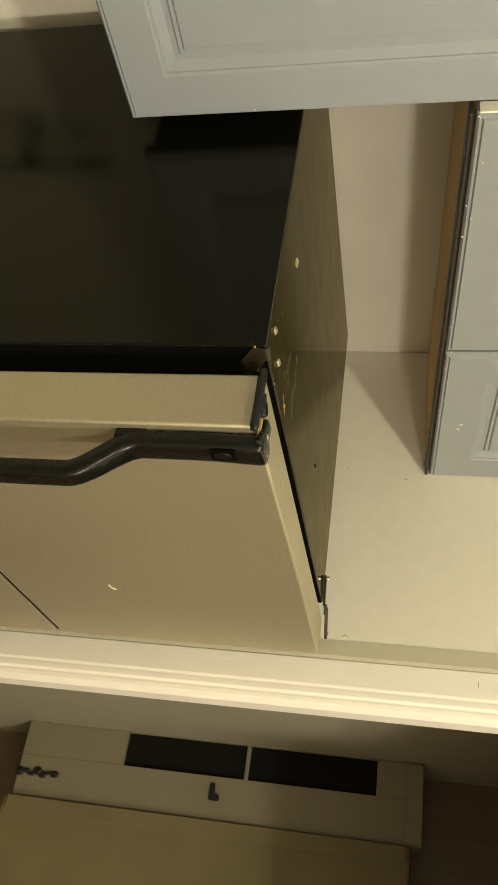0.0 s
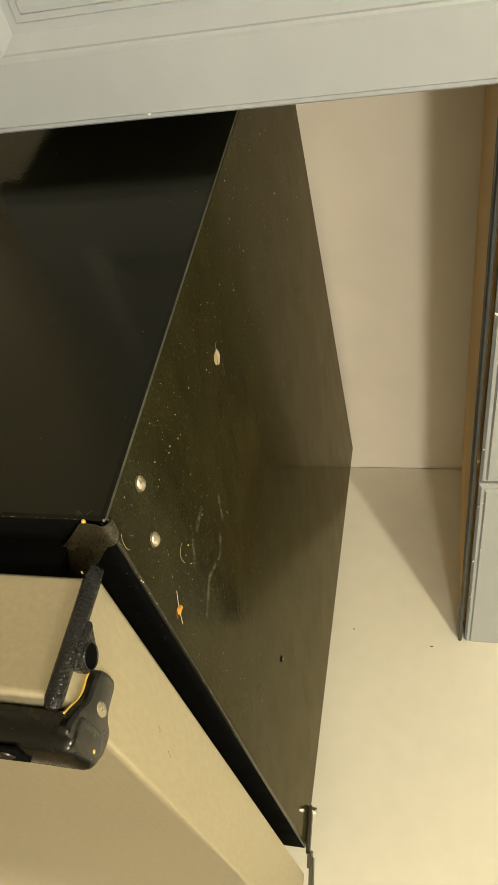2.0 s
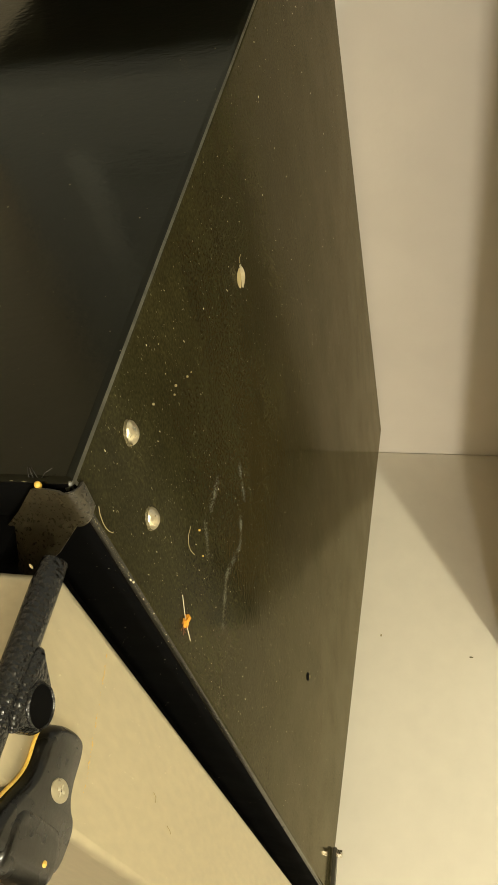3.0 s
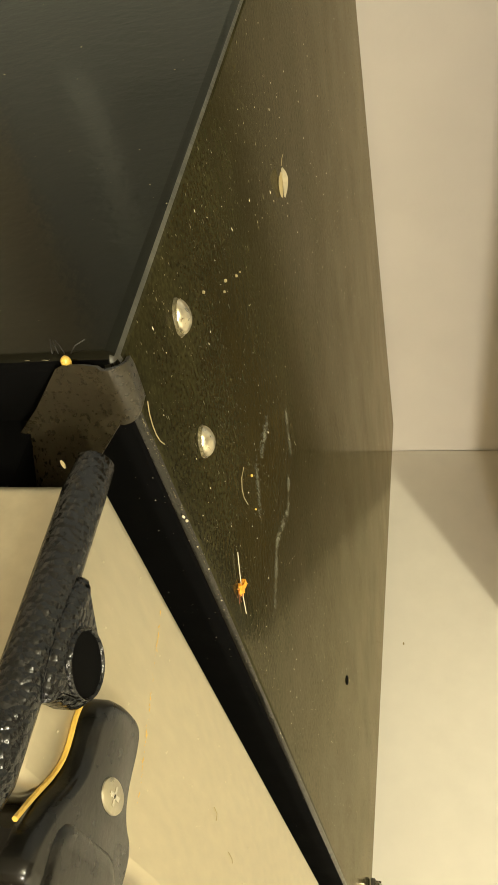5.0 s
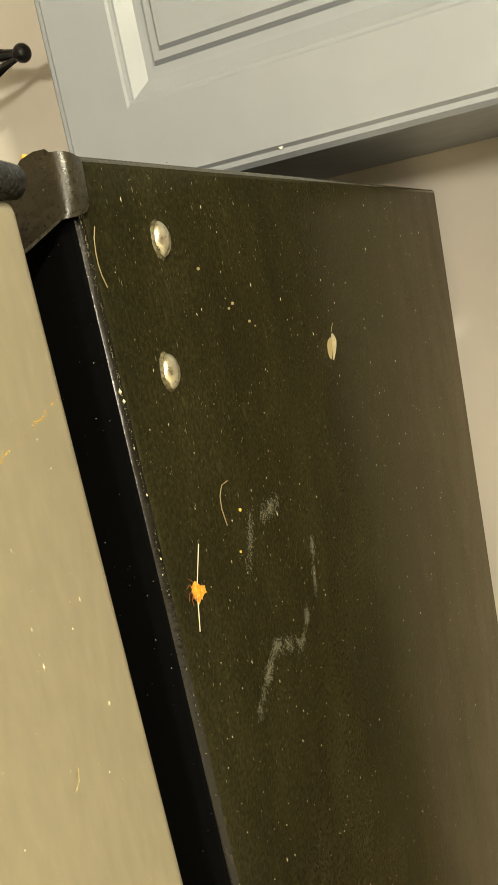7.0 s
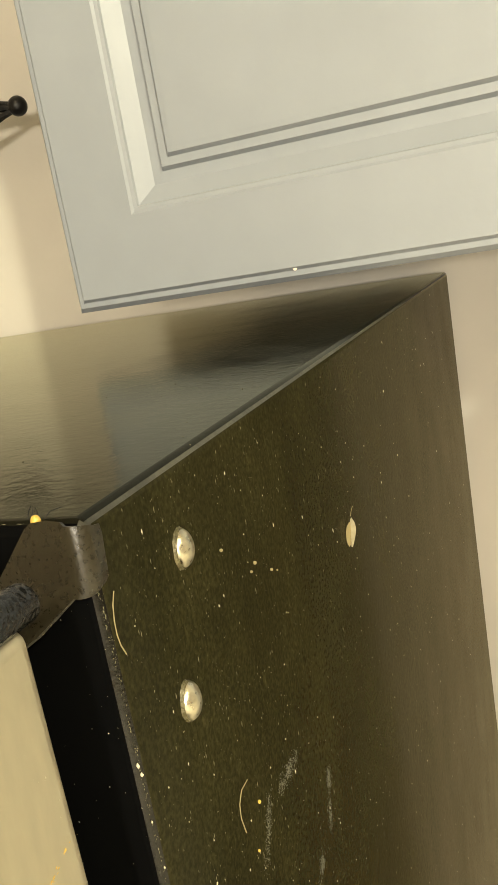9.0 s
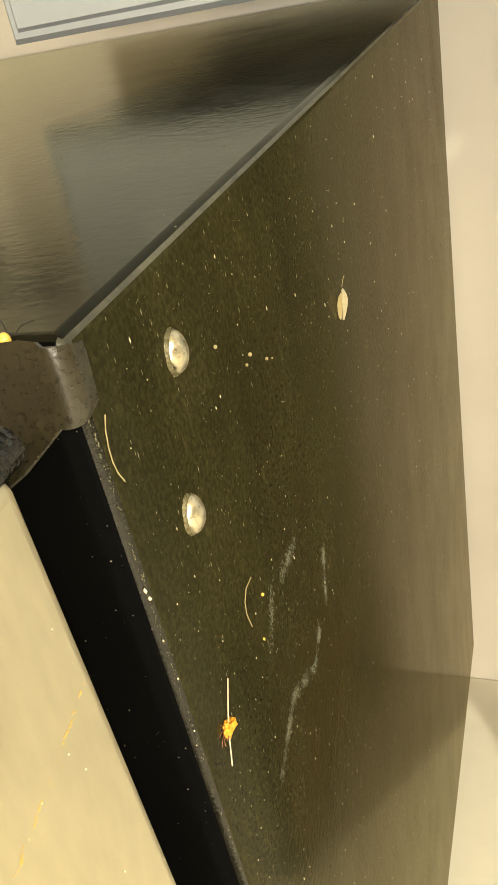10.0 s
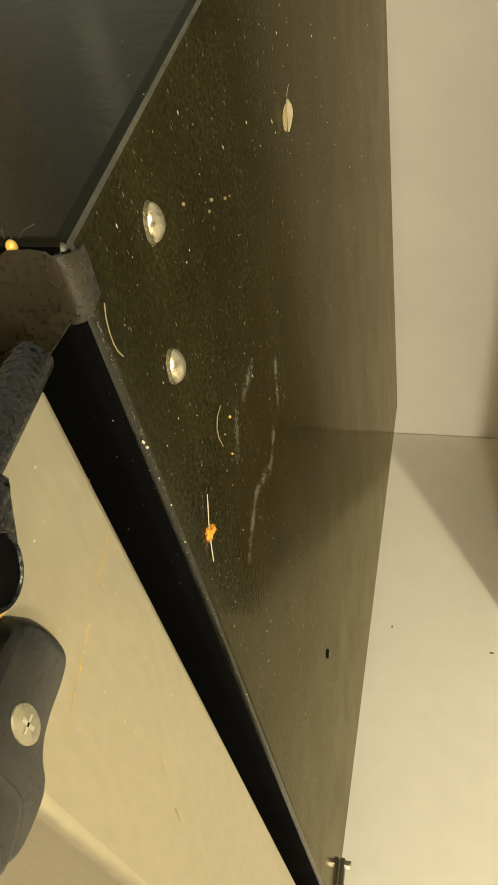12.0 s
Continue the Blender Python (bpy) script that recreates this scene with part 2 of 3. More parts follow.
def sweep(path, width, height, corner=0.003, cuts=3):
    """A rounded bar whose section stands upright (z) and square to a path of (x, y, z, grow)."""
    bm = bmesh.new()
    section = []
    for cx, cz, start in ((1, 1, 0), (-1, 1, 90), (-1, -1, 180), (1, -1, 270)):
        for i in range(cuts + 1):
            a = radians(start + 90 * i / cuts)
            section.append((cx * (width / 2 - corner) + corner * math.cos(a), cz * (height / 2 - corner) + corner * math.sin(a)))
    rings = []
    for i, (x, y, z, g, *narrow) in enumerate(path):
        thin = narrow[0] if narrow else 1.0
        a, b = path[max(0, i - 1)], path[min(len(path) - 1, i + 1)]
        d = Vector((b[0] - a[0], b[1] - a[1], 0)).normalized()
        side = Vector((-d.y, d.x, 0))
        rings.append([bm.verts.new(Vector((x, y, z)) + side * u * thin + Vector((0, 0, v * g))) for u, v in section])
    k = len(section)
    for r, s in zip(rings, rings[1:]):
        for i in range(k):
            bm.faces.new((r[i], r[(i + 1) % k], s[(i + 1) % k], s[i]))
    bm.faces.new(rings[0])
    bm.faces.new(rings[-1])
    bmesh.ops.recalc_face_normals(bm, faces=bm.faces)
    return bm


def tube(points, radius, sides=10, taper=None, bm=None):
    """A round rod along points, with rounded-off ends."""
    bm = bm or bmesh.new()
    rings = []
    pts = [Vector(p) for p in points]
    for i, p in enumerate(pts):
        d = (pts[min(i + 1, len(pts) - 1)] - pts[max(i - 1, 0)]).normalized()
        u = d.orthogonal().normalized()
        w = d.cross(u)
        r = radius * (taper[i] if taper else 1)
        rings.append([bm.verts.new(p + (u * math.cos(2 * math.pi * k / sides) + w * math.sin(2 * math.pi * k / sides)) * r) for k in range(sides)])
    # keep the rings from twisting
    for r, s in zip(rings, rings[1:]):
        shift = min(range(sides), key=lambda k: (s[k].co - r[0].co).length)
        for i in range(sides):
            bm.faces.new((r[i], r[(i + 1) % sides], s[(i + 1 + shift) % sides], s[(i + shift) % sides]))
    bm.faces.new(rings[0])
    bm.faces.new(rings[-1])
    bmesh.ops.recalc_face_normals(bm, faces=bm.faces)
    return bm


def ball(centre, radii, u=16, v=10, bm=None):
    bm = bm or bmesh.new()
    got = bmesh.ops.create_uvsphere(bm, u_segments=u, v_segments=v, radius=1.0)["verts"]
    for q in got:
        q.co = Vector([centre[i] + q.co[i] * radii[i] for i in range(3)])
    return bm


def rounded(points, times=2, closed=True):
    """Cuts the corners of an outline, so that it runs in soft curves."""
    for _ in range(times):
        out = [] if closed else [points[0]]
        for a, b in zip(points, points[1:] + points[:1] if closed else points[1:]):
            out.append(tuple(p * 0.75 + q * 0.25 for p, q in zip(a, b)))
            out.append(tuple(p * 0.25 + q * 0.75 for p, q in zip(a, b)))
        if not closed:
            out.append(points[-1])
        points = out
    return points


def thing(name, label, category, at=(0, 0, 0), group="", kind=""):
    ob = new(name)
    ob.location = at
    ob.empty_display_size = 0.05
    return tagged(ob, label, category, group, kind)


# ---- the room ----
COUNTER, WALL_Y, CAB_Y, UPPER = 0.858, 0.776, 0.549, 1.453


def setting(name, bm, mat):
    return tagged(part(name, bm, mat), kind="structure")


setting("floor", box(-2.3, 2.3, -2.3, 0.90, -0.08, 0.0), floor_mat)
setting("ceiling", box(-2.3, 2.3, -2.3, 0.90, 2.44, 2.52), ceiling_paint)
setting("wall_north", box(-2.3, 2.3, WALL_Y, 0.90, 0.0, 2.44), wall_paint)
# Unseen walls added to close the room, toned to set the bounce light.
setting("wall_south", box(-2.3, 2.3, -2.42, -2.3, 0.0, 2.44), south_paint)
setting("wall_west", box(-2.42, -2.3, -2.3, 0.90, 0.0, 2.44), south_paint)
setting("wall_east", box(2.3, 2.42, -2.3, 0.90, 0.0, 2.44), dim_wall)

# worktop with a moulded wooden front edge
worktop = thing("worktop", "cream laminate worktop with a moulded pale wooden edge", "worktop", (0, 0.5, COUNTER))
top = part("top", box(-1.6, 1.6, 0.281, WALL_Y - 0.001, COUNTER - 0.03, COUNTER), counter_top)
edge = part("edge", prism([(0.279, COUNTER - 0.04), (0.279, COUNTER + 0.005), (0.278, COUNTER + 0.006), (0.246, COUNTER + 0.006), (0.243, COUNTER + 0.0045), (0.240, COUNTER + 0.0046),
                           (0.235, COUNTER + 0.0042), (0.232, COUNTER + 0.0018), (0.229, COUNTER + 0.0018), (0.224, COUNTER + 0.0005), (0.218, COUNTER - 0.009), (0.218, COUNTER - 0.04)],
                          "x", -1.6, 1.6, 0.0006, 1), edge_wood, None, "whitewashed wooden moulding")


def adopt(parent, *obs):
    for ob in obs:
        ob.parent = parent
        ob.matrix_parent_inverse = Matrix.Translation(parent.location).inverted()


lip = part("lip", prism([(0.2791, COUNTER + 0.0002), (0.2791, COUNTER + 0.0055), (0.284, COUNTER + 0.0055), (0.306, COUNTER + 0.0004), (0.306, COUNTER + 0.0002)], "x", -1.6, 1.6), shaded_lip, None, "raised laminate lip")
adopt(worktop, top, edge, lip)


def raised_door(name, x0, x1, z0, z1, y, mat, stile=0.040, parent=None):
    """A frame-and-panel door: stiles with a rounded rim, an inner bevel down to a recess, and a raised field with a double step."""
    bm = bmesh.new()
    levels = [(0.0, 0.016), (0.0, 0.0050), (0.0022, 0.0022), (0.0045, 0.0020), (0.0060, 0.0), (stile, 0.0), (stile + 0.0012, 0.0010), (stile + 0.0030, 0.0013), (stile + 0.0035, 0.0024), (stile + 0.0110, 0.0068),
              (stile + 0.0160, 0.0070), (stile + 0.0175, 0.0040), (stile + 0.0210, 0.0040), (stile + 0.0225, 0.0016), (stile + 0.025, 0.0014)]
    rings = []
    for inset, depth in levels:
        rings.append([bm.verts.new(c) for c in ((x0 + inset, y + depth, z0 + inset), (x1 - inset, y + depth, z0 + inset),
                                                (x1 - inset, y + depth, z1 - inset), (x0 + inset, y + depth, z1 - inset))])
    for r, s in zip(rings, rings[1:]):
        for i in range(4):
            bm.faces.new((r[i], r[(i + 1) % 4], s[(i + 1) % 4], s[i]))
    bm.faces.new(rings[-1])
    bm.faces.new(list(reversed(rings[0])))
    bmesh.ops.recalc_face_normals(bm, faces=bm.faces)
    return part(name, bm, mat, parent)


# wall cabinet over the fridge
upper = thing("wall_cabinet", "grey painted wall cabinet with raised-panel door", "cabinet", (0.1, 0.66, UPPER))
adopt(upper, part("body", box(-0.144, 0.62, CAB_Y + 0.032, WALL_Y - 0.001, UPPER + 0.006, 2.20), grey_paint),
      raised_door("door", -0.148, 0.28, UPPER, 2.19, CAB_Y + 0.013, grey_paint),
      raised_door("door", 0.284, 0.62, UPPER, 2.19, CAB_Y + 0.013, grey_paint))

# tall cabinet that stands on the worktop


def leaning(ob, slope=0.036):
    """The cabinet stands a little out of plumb, leaning away from the fridge."""
    for v in ob.data.vertices:
        v.co.x += (v.co.z - COUNTER) * slope
    return ob


tower = thing("counter_cabinet", "grey painted cabinet with bare wooden side, on the worktop", "cabinet", (0.3, 0.66, COUNTER))
adopt(tower, leaning(part("side_panel", box(0.1195, 0.132, CAB_Y + 0.030, WALL_Y - 0.001, COUNTER, UPPER - 0.004), wood, None, "bare plywood side panel")),
      leaning(part("face_frame", box(0.1190, 0.1222, CAB_Y + 0.0065, CAB_Y + 0.030, COUNTER, UPPER - 0.004, 0.001, 1), dark_paint, None, "dark grey face frame edge")),
      leaning(part("body", box(0.134, 0.60, CAB_Y + 0.031, WALL_Y - 0.001, COUNTER, UPPER - 0.004), slate_paint)),
      leaning(raised_door("door", 0.1250, 0.58, 1.142, UPPER - 0.003, CAB_Y + 0.004, slate_paint, 0.050)),
      leaning(raised_door("drawer", 0.1250, 0.58, COUNTER + 0.001, 1.137, CAB_Y + 0.004, slate_paint, 0.050)))
random.seed(5)
chip = bmesh.new()
for k in range(9):
    a = 2 * math.pi * k / 9
    chip.verts.new((0.0011 * math.cos(a) * (1 + 0.3 * math.sin(3 * k)), -0.0004, 0.0014 * math.sin(a) * (1 + 0.25 * math.cos(2 * k))))
chip.faces.new(chip.verts)
back = bmesh.ops.extrude_face_region(chip, geom=list(chip.faces))
for v in back["geom"]:
    if isinstance(v, bmesh.types.BMVert):
        v.co.y += 0.0008
chip_mesh = bpy.data.meshes.new("paint_chip")
chip.to_mesh(chip_mesh)
chip.free()
chip_mesh.materials.append(chip_white)
CHIPS = [(0.1530, 0.985, 1.6), (0.1560, 0.995, 0.9)]
for k in range(22):
    cx = 0.1250 + (random.choice((0.0012, 0.0062)) if k % 2 else random.random() ** 2 * 0.1)
    CHIPS.append((cx, random.uniform(COUNTER + 0.02, UPPER - 0.01) if k % 2 else UPPER - 0.006 - random.random() ** 3 * 0.4, random.uniform(0.22, 0.6)))
for cx, cz, size in CHIPS:
    bit = new("paint_chip", chip_mesh)
    bit.location = (cx + (cz - COUNTER) * 0.036, CAB_Y + (0.0040 if cx > 0.1310 else 0.0064), cz)
    bit.rotation_euler, bit.scale = (0, random.random() * 6, 0), (size, 1, size * random.uniform(0.7, 1.8))
    adopt(tower, bit)
adopt(tower,
      leaning(part("worn_top_edge", box(0.1270, 0.56, CAB_Y + 0.0055, CAB_Y + 0.0185, UPPER - 0.0029, UPPER - 0.0012), chip_white)))
# ---- the fridge ----
TOP, BACK, FRONT = 1.4345, 0.750, 0.3268
WIDE = 0.662
fridge = thing("mini_fridge", "black mini fridge with champagne metal doors, standing on the worktop", "fridge", (-0.33, 0.5, COUNTER))
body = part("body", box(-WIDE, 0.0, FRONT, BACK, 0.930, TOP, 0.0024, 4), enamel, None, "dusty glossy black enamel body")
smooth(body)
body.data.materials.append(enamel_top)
body.data.materials.append(lit_worn_edge)
body.data.materials.append(rubber)
body.data.materials.append(worn_front)
for poly in body.data.polygons:
    if poly.normal.z > 0.8:
        poly.material_index = 1
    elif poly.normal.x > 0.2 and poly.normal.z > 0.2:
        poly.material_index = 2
    elif poly.normal.x > 0.2 and poly.normal.y < -0.2:
        poly.material_index = 4
    # Front face coloured black to put the door gap's dark into it.
    elif poly.normal.y < -0.8:
        poly.material_index = 3
adopt(fridge, body)


def fridge_door(x0, x1):
    return smooth(part("door", box(x0, x1, 0.264, 0.3088, 0.928, 1.426, 0.0024, 4), champagne, None, "champagne-coloured metal door"))


door_r, door_l = fridge_door(-0.329, 0.0005), fridge_door(-WIDE - 0.003, -0.334)
adopt(fridge, door_r, door_l, part("gasket", box(-0.318, -0.020, 0.3092, FRONT + 0.001, 0.935, 1.420), rubber),
      part("gasket", box(-WIDE + 0.004, -0.337, 0.3092, FRONT + 0.001, 0.935, 1.420), rubber))
for fx in (-0.62, -0.04):
    for fy in (0.36, 0.71):
        adopt(fridge, part("foot", box(fx - 0.015, fx + 0.015, fy - 0.015, fy + 0.015, COUNTER, 0.931, 0.003), rubber))


def door_handle(x0, x1):
    """A moulded handle across the door: flat ends, an S-bend at each, and a straight grip held off the door."""
    z = 1.4090
    path = []
    steps = 18
    for d, thin in ((0.0, 0.45), (0.0003, 0.66), (0.0010, 0.83), (0.0022, 0.94), (0.0040, 1.0), (0.0080, 1.0)):
        path.append((x1 - d, 0.2570, z - 0.0022, 1.14 - 0.3 * (1 - thin), thin))
    for d, drop, grow in ((0.020, 0.0016, 1.08), (0.036, 0.0004, 1.02), (0.052, 0.0, 1.0), (0.090, 0.0, 1.0)):
        path.append((x1 - d, 0.2570, z - drop, grow, 1.0))
    for i in range(1, steps + 1):
        f = i / steps
        s = f * f * (3 - 2 * f)
        path.append((x1 - 0.090 - 0.052 * f, 0.2570 - 0.027 * s, z + 0.0012 * s, 1 - 0.17 * s, 1.0))
    path += [(x0 + x1 - x, y, q, g, thin) for x, y, q, g, thin in reversed(path)]
    return smooth(part("handle", sweep(path, 0.0145, 0.0216, 0.0042), plastic, None, "moulded black plastic handle"))


def handle_foot(x):
    return smooth(part("handle_foot", box(x, x + 0.024, 0.2560, 0.2645, 1.4120, 1.4196, 0.0012, 2), plastic, None, "black moulded handle foot"))


handles = [door_handle(-0.335, 0.0052), door_handle(-WIDE - 0.008, -0.337)]
for d, hd in zip((door_r, door_l), handles):
    adopt(d, hd)
adopt(door_r, handle_foot(-0.104))
# Black strip on the left door's edge stands for shade in the gap.
adopt(door_l, part("gap_shade_strip", box(-0.3339, -0.3326, 0.2668, 0.3085, 0.931, 1.423), rubber, None, "black strip standing for the shade between the doors"))


def domed(points, levels):
    """A moulded plate: an outline in y, z drawn in step by step; levels are (x, inset)."""
    bm = bmesh.new()
    k = len(points)
    turn = sum(points[i][0] * points[(i + 1) % k][1] - points[(i + 1) % k][0] * points[i][1] for i in range(k))
    inward = []
    for i in range(k):
        d = Vector((points[(i + 1) % k][0] - points[i - 1][0], points[(i + 1) % k][1] - points[i - 1][1])).normalized()
        inward.append(Vector((-d.y, d.x)) * (1 if turn > 0 else -1))
    rings = [[bm.verts.new((x, p[0] + w.x * inset, p[1] + w.y * inset)) for p, w in zip(points, inward)] for x, inset in levels]
    for r, q in zip(rings, rings[1:]):
        for i in range(k):
            bm.faces.new((r[i], r[(i + 1) % k], q[(i + 1) % k], q[i]))
    bmesh.ops.triangulate(bm, faces=[bm.faces.new(rings[0]), bm.faces.new(rings[-1])])
    bmesh.ops.recalc_face_normals(bm, faces=bm.faces)
    return bm


SOFT_EDGE = [(0.0003, 0.0), (0.0028, 0.0), (0.0036, 0.0003), (0.0042, 0.0008), (0.0044, 0.0014)]
END = [(0.2545, 1.4225), (0.2600, 1.4222), (0.2650, 1.4190), (0.2690, 1.4150), (0.2725, 1.4135), (0.2775, 1.4140), (0.2808, 1.4120), (0.2824, 1.4060), (0.2826, 1.3990), (0.2796, 1.3970), (0.2725, 1.3972),
       (0.2692, 1.3952), (0.2675, 1.3918), (0.2640, 1.3905), (0.2560, 1.3925), (0.2545, 1.4000)]


def cap_place(y, z):
    return 0.2694 + (y - 0.2694) * 1.04 - 0.0009, 1.4060 + (z - 1.4060) * 1.04 - 0.0003


cap = smooth(part("handle_end", domed(rounded([cap_place(y, z) for y, z in END]), SOFT_EDGE), plastic, None, "black plastic handle end cap"), 75)
adopt(door_r, cap)
screw = smooth(part("screw", prism([(0.2694 + 0.0024 * math.cos(k * math.pi / 10), 1.4033 + 0.0045 * math.sin(k * math.pi / 10)) for k in range(20)], "x", 0.0038, 0.0047, 0.0003, 2), brass, None, "flush olive metal screw"))
adopt(door_r, screw)
for dy, dz in ((0.0013, 0.0003), (0.0003, 0.0019)):
    slot = part("screw_slot", box(0.0046, 0.0048, 0.2694 - dy, 0.2694 + dy, 1.4033 - dz, 1.4033 + dz), steel)
    adopt(door_r, slot)
for cx, cy, cz, r, mat, label in ((0.0051, 0.2555, 1.4017, 0.0008, glue, "small amber chip"), (0.0045, 0.2550, 1.3988, 0.0004, chip_white, "small pale chip")):
    adopt(door_r, part("chip", ball((cx, cy, cz), (0.0005, r, r * 1.3), 8, 6), mat, None, label))

# upper hinge: grained rod with an eye, and a bronze clip onto the body
rod = smooth(part("hinge_rod", tube([(-0.0008, 0.2590, 1.4290), (-0.0008, 0.2597, 1.4290), (-0.0008, 0.2630, 1.4290), (-0.0006, 0.285, 1.4292), (-0.0006, 0.304, 1.4292), (-0.0006, 0.3100, 1.4288), (-0.0006, 0.3107, 1.4288)],
                                    0.0033, 14, [0.35, 0.75, 1, 1, 1, 0.9, 0.5]), grained, None, "grained black plastic hinge rod"), 60)
adopt(door_r, rod)
TAB = [(0.2722, 1.4300), (0.2742, 1.4245), (0.2752, 1.4192), (0.2780, 1.4163), (0.2828, 1.4164), (0.2860, 1.4195), (0.2886, 1.4242), (0.2922, 1.4300)]
eye = smooth(part("hinge_eye", domed(rounded(TAB), [(0.0004, 0.0), (0.0028, 0.0), (0.0036, 0.0005), (0.0041, 0.0014)]), grained), 75)
ring = bmesh.new()
loops = []
for ry, rz, x in ((0.0048, 0.0060, 0.0036), (0.0047, 0.0059, 0.0044), (0.0044, 0.0056, 0.0047), (0.0041, 0.0053, 0.0044), (0.0040, 0.0052, 0.0036)):
    loops.append([ring.verts.new((x, 0.2805 + ry * math.cos(k * math.pi / 12), 1.4228 + rz * math.sin(k * math.pi / 12))) for k in range(24)])
for r, q in zip(loops, loops[1:]):
    for k in range(24):
        ring.faces.new((r[k], r[(k + 1) % 24], q[(k + 1) % 24], q[k]))
bmesh.ops.recalc_face_normals(ring, faces=ring.faces)
adopt(door_r, smooth(part("eye_rim", ring, grained), 60))
# Black disc stands for the dark inside the hinge eye.
hole = part("eye_dark_disc", prism([(0.2805 + 0.0041 * math.cos(k * math.pi / 8), 1.4228 + 0.0053 * math.sin(k * math.pi / 8)) for k in range(16)], "x", 0.0030, 0.0043), rubber)
adopt(door_r, eye, hole)


def slab(points, offset, bevel):
    """A plate with a soft outline through points in space, thickened by an offset."""
    bm = bmesh.new()
    front = [bm.verts.new(p) for p in points]
    rear = [bm.verts.new(Vector(p) + Vector(offset)) for p in points]
    bm.faces.new(front)
    bm.faces.new(list(reversed(rear)))
    for k in range(len(points)):
        q = (k + 1) % len(points)
        bm.faces.new((front[k], rear[k], rear[q], front[q]))
    bmesh.ops.recalc_face_normals(bm, faces=bm.faces)
    rim = [e for e in bm.edges if any(len(f.verts) > 4 for f in e.link_faces)]
    bmesh.ops.bevel(bm, geom=rim, offset=bevel, segments=3, affect="EDGES", profile=0.5)
    return bm


def folded_strap(points, depth, radius):
    """A strap cut from thin sheet: its free side end rolls back in a soft fold onto the body."""
    bm = bmesh.new()
    face = [bm.verts.new(p) for p in points]
    end = max(p[0] for p in points)
    bm.faces.new(face)
    side = [(a, b) for a, b in zip(face, face[1:] + face[:1]) if min(a.co.x, b.co.x) > end - 0.0008]
    places = list(dict.fromkeys(v for pair in side for v in pair))
    last = {v: v for v in places}
    middle = sum(v.co.z for v in places) / len(places)
    for k in range(1, 10):
        turn = min(k, 8) * math.pi / 16
        shift = Vector((radius * math.sin(turn), radius * (1 - math.cos(turn)) + (depth if k == 9 else 0), 0))
        ring = {v: bm.verts.new(v.co + shift + Vector((0, 0, (middle - v.co.z) * 0.22 * (k / 9) ** 2))) for v in places}
        for a, b in side:
            bm.faces.new((last[a], ring[a], ring[b], last[b]))
        last = ring
    bmesh.ops.recalc_face_normals(bm, faces=bm.faces)
    bmesh.ops.solidify(bm, geom=bm.faces[:], thickness=0.0007)
    bmesh.ops.recalc_face_normals(bm, faces=bm.faces)
    return bm


CLIP = [(-0.0102, 0.3262, 1.4335), (-0.0085, 0.3258, 1.4346), (-0.0050, 0.3252, 1.4352), (-0.0022, 0.3249, 1.4350), (-0.0016, 0.3248, 1.4344), (-0.0013, 0.3246, 1.4325), (-0.0013, 0.3244, 1.4300),
        (-0.0013, 0.3242, 1.4270), (-0.0014, 0.3240, 1.4238), (-0.0020, 0.3237, 1.4226), (-0.0062, 0.3185, 1.4186), (-0.0138, 0.3136, 1.4138), (-0.0146, 0.3138, 1.4130), (-0.0298, 0.3234, 1.4092), (-0.0300, 0.3238, 1.4110), (-0.0165, 0.3250, 1.4255)]
clip = smooth(part("hinge_clip", folded_strap(CLIP, 0.0014, 0.0026), bronze, None, "dull bronze hinge strap"), 60)
adopt(fridge, clip)

# lower hinge: a cranked steel strap with a bolt
hinge_up = [(0.3580, 0.9400), (0.3575, 0.9470), (0.3220, 0.9360), (0.3230, 0.9290)]
hinge_low = [(0.3220, 0.9270), (0.3205, 0.9350), (0.2900, 0.9165), (0.2885, 0.9105), (0.2915, 0.9075)]
hinge_mid = [(0.3265, 0.9290), (0.3230, 0.9378), (0.3120, 0.9315), (0.3150, 0.9225)]
lower_hinge = part("lower_hinge", prism(hinge_up, "x", 0.0005, 0.0035, 0.0006, 1), hinge_steel, None, "cranked steel lower hinge")
adopt(fridge, lower_hinge, part("hinge_bend", prism(hinge_mid, "x", 0.0022, 0.0056, 0.0006, 1), hinge_steel), part("hinge_arm", prism(hinge_low, "x", 0.0035, 0.0070, 0.0006, 1), hinge_steel),
      smooth(part("bolt", tube([(0.003, 0.3545, 0.9430), (0.0070, 0.3545, 0.9430)], 0.0028, 6), steel)), smooth(part("bolt", tube([(0.007, 0.2945, 0.9135), (0.0085, 0.2945, 0.9135)], 0.0022, 8), steel)))

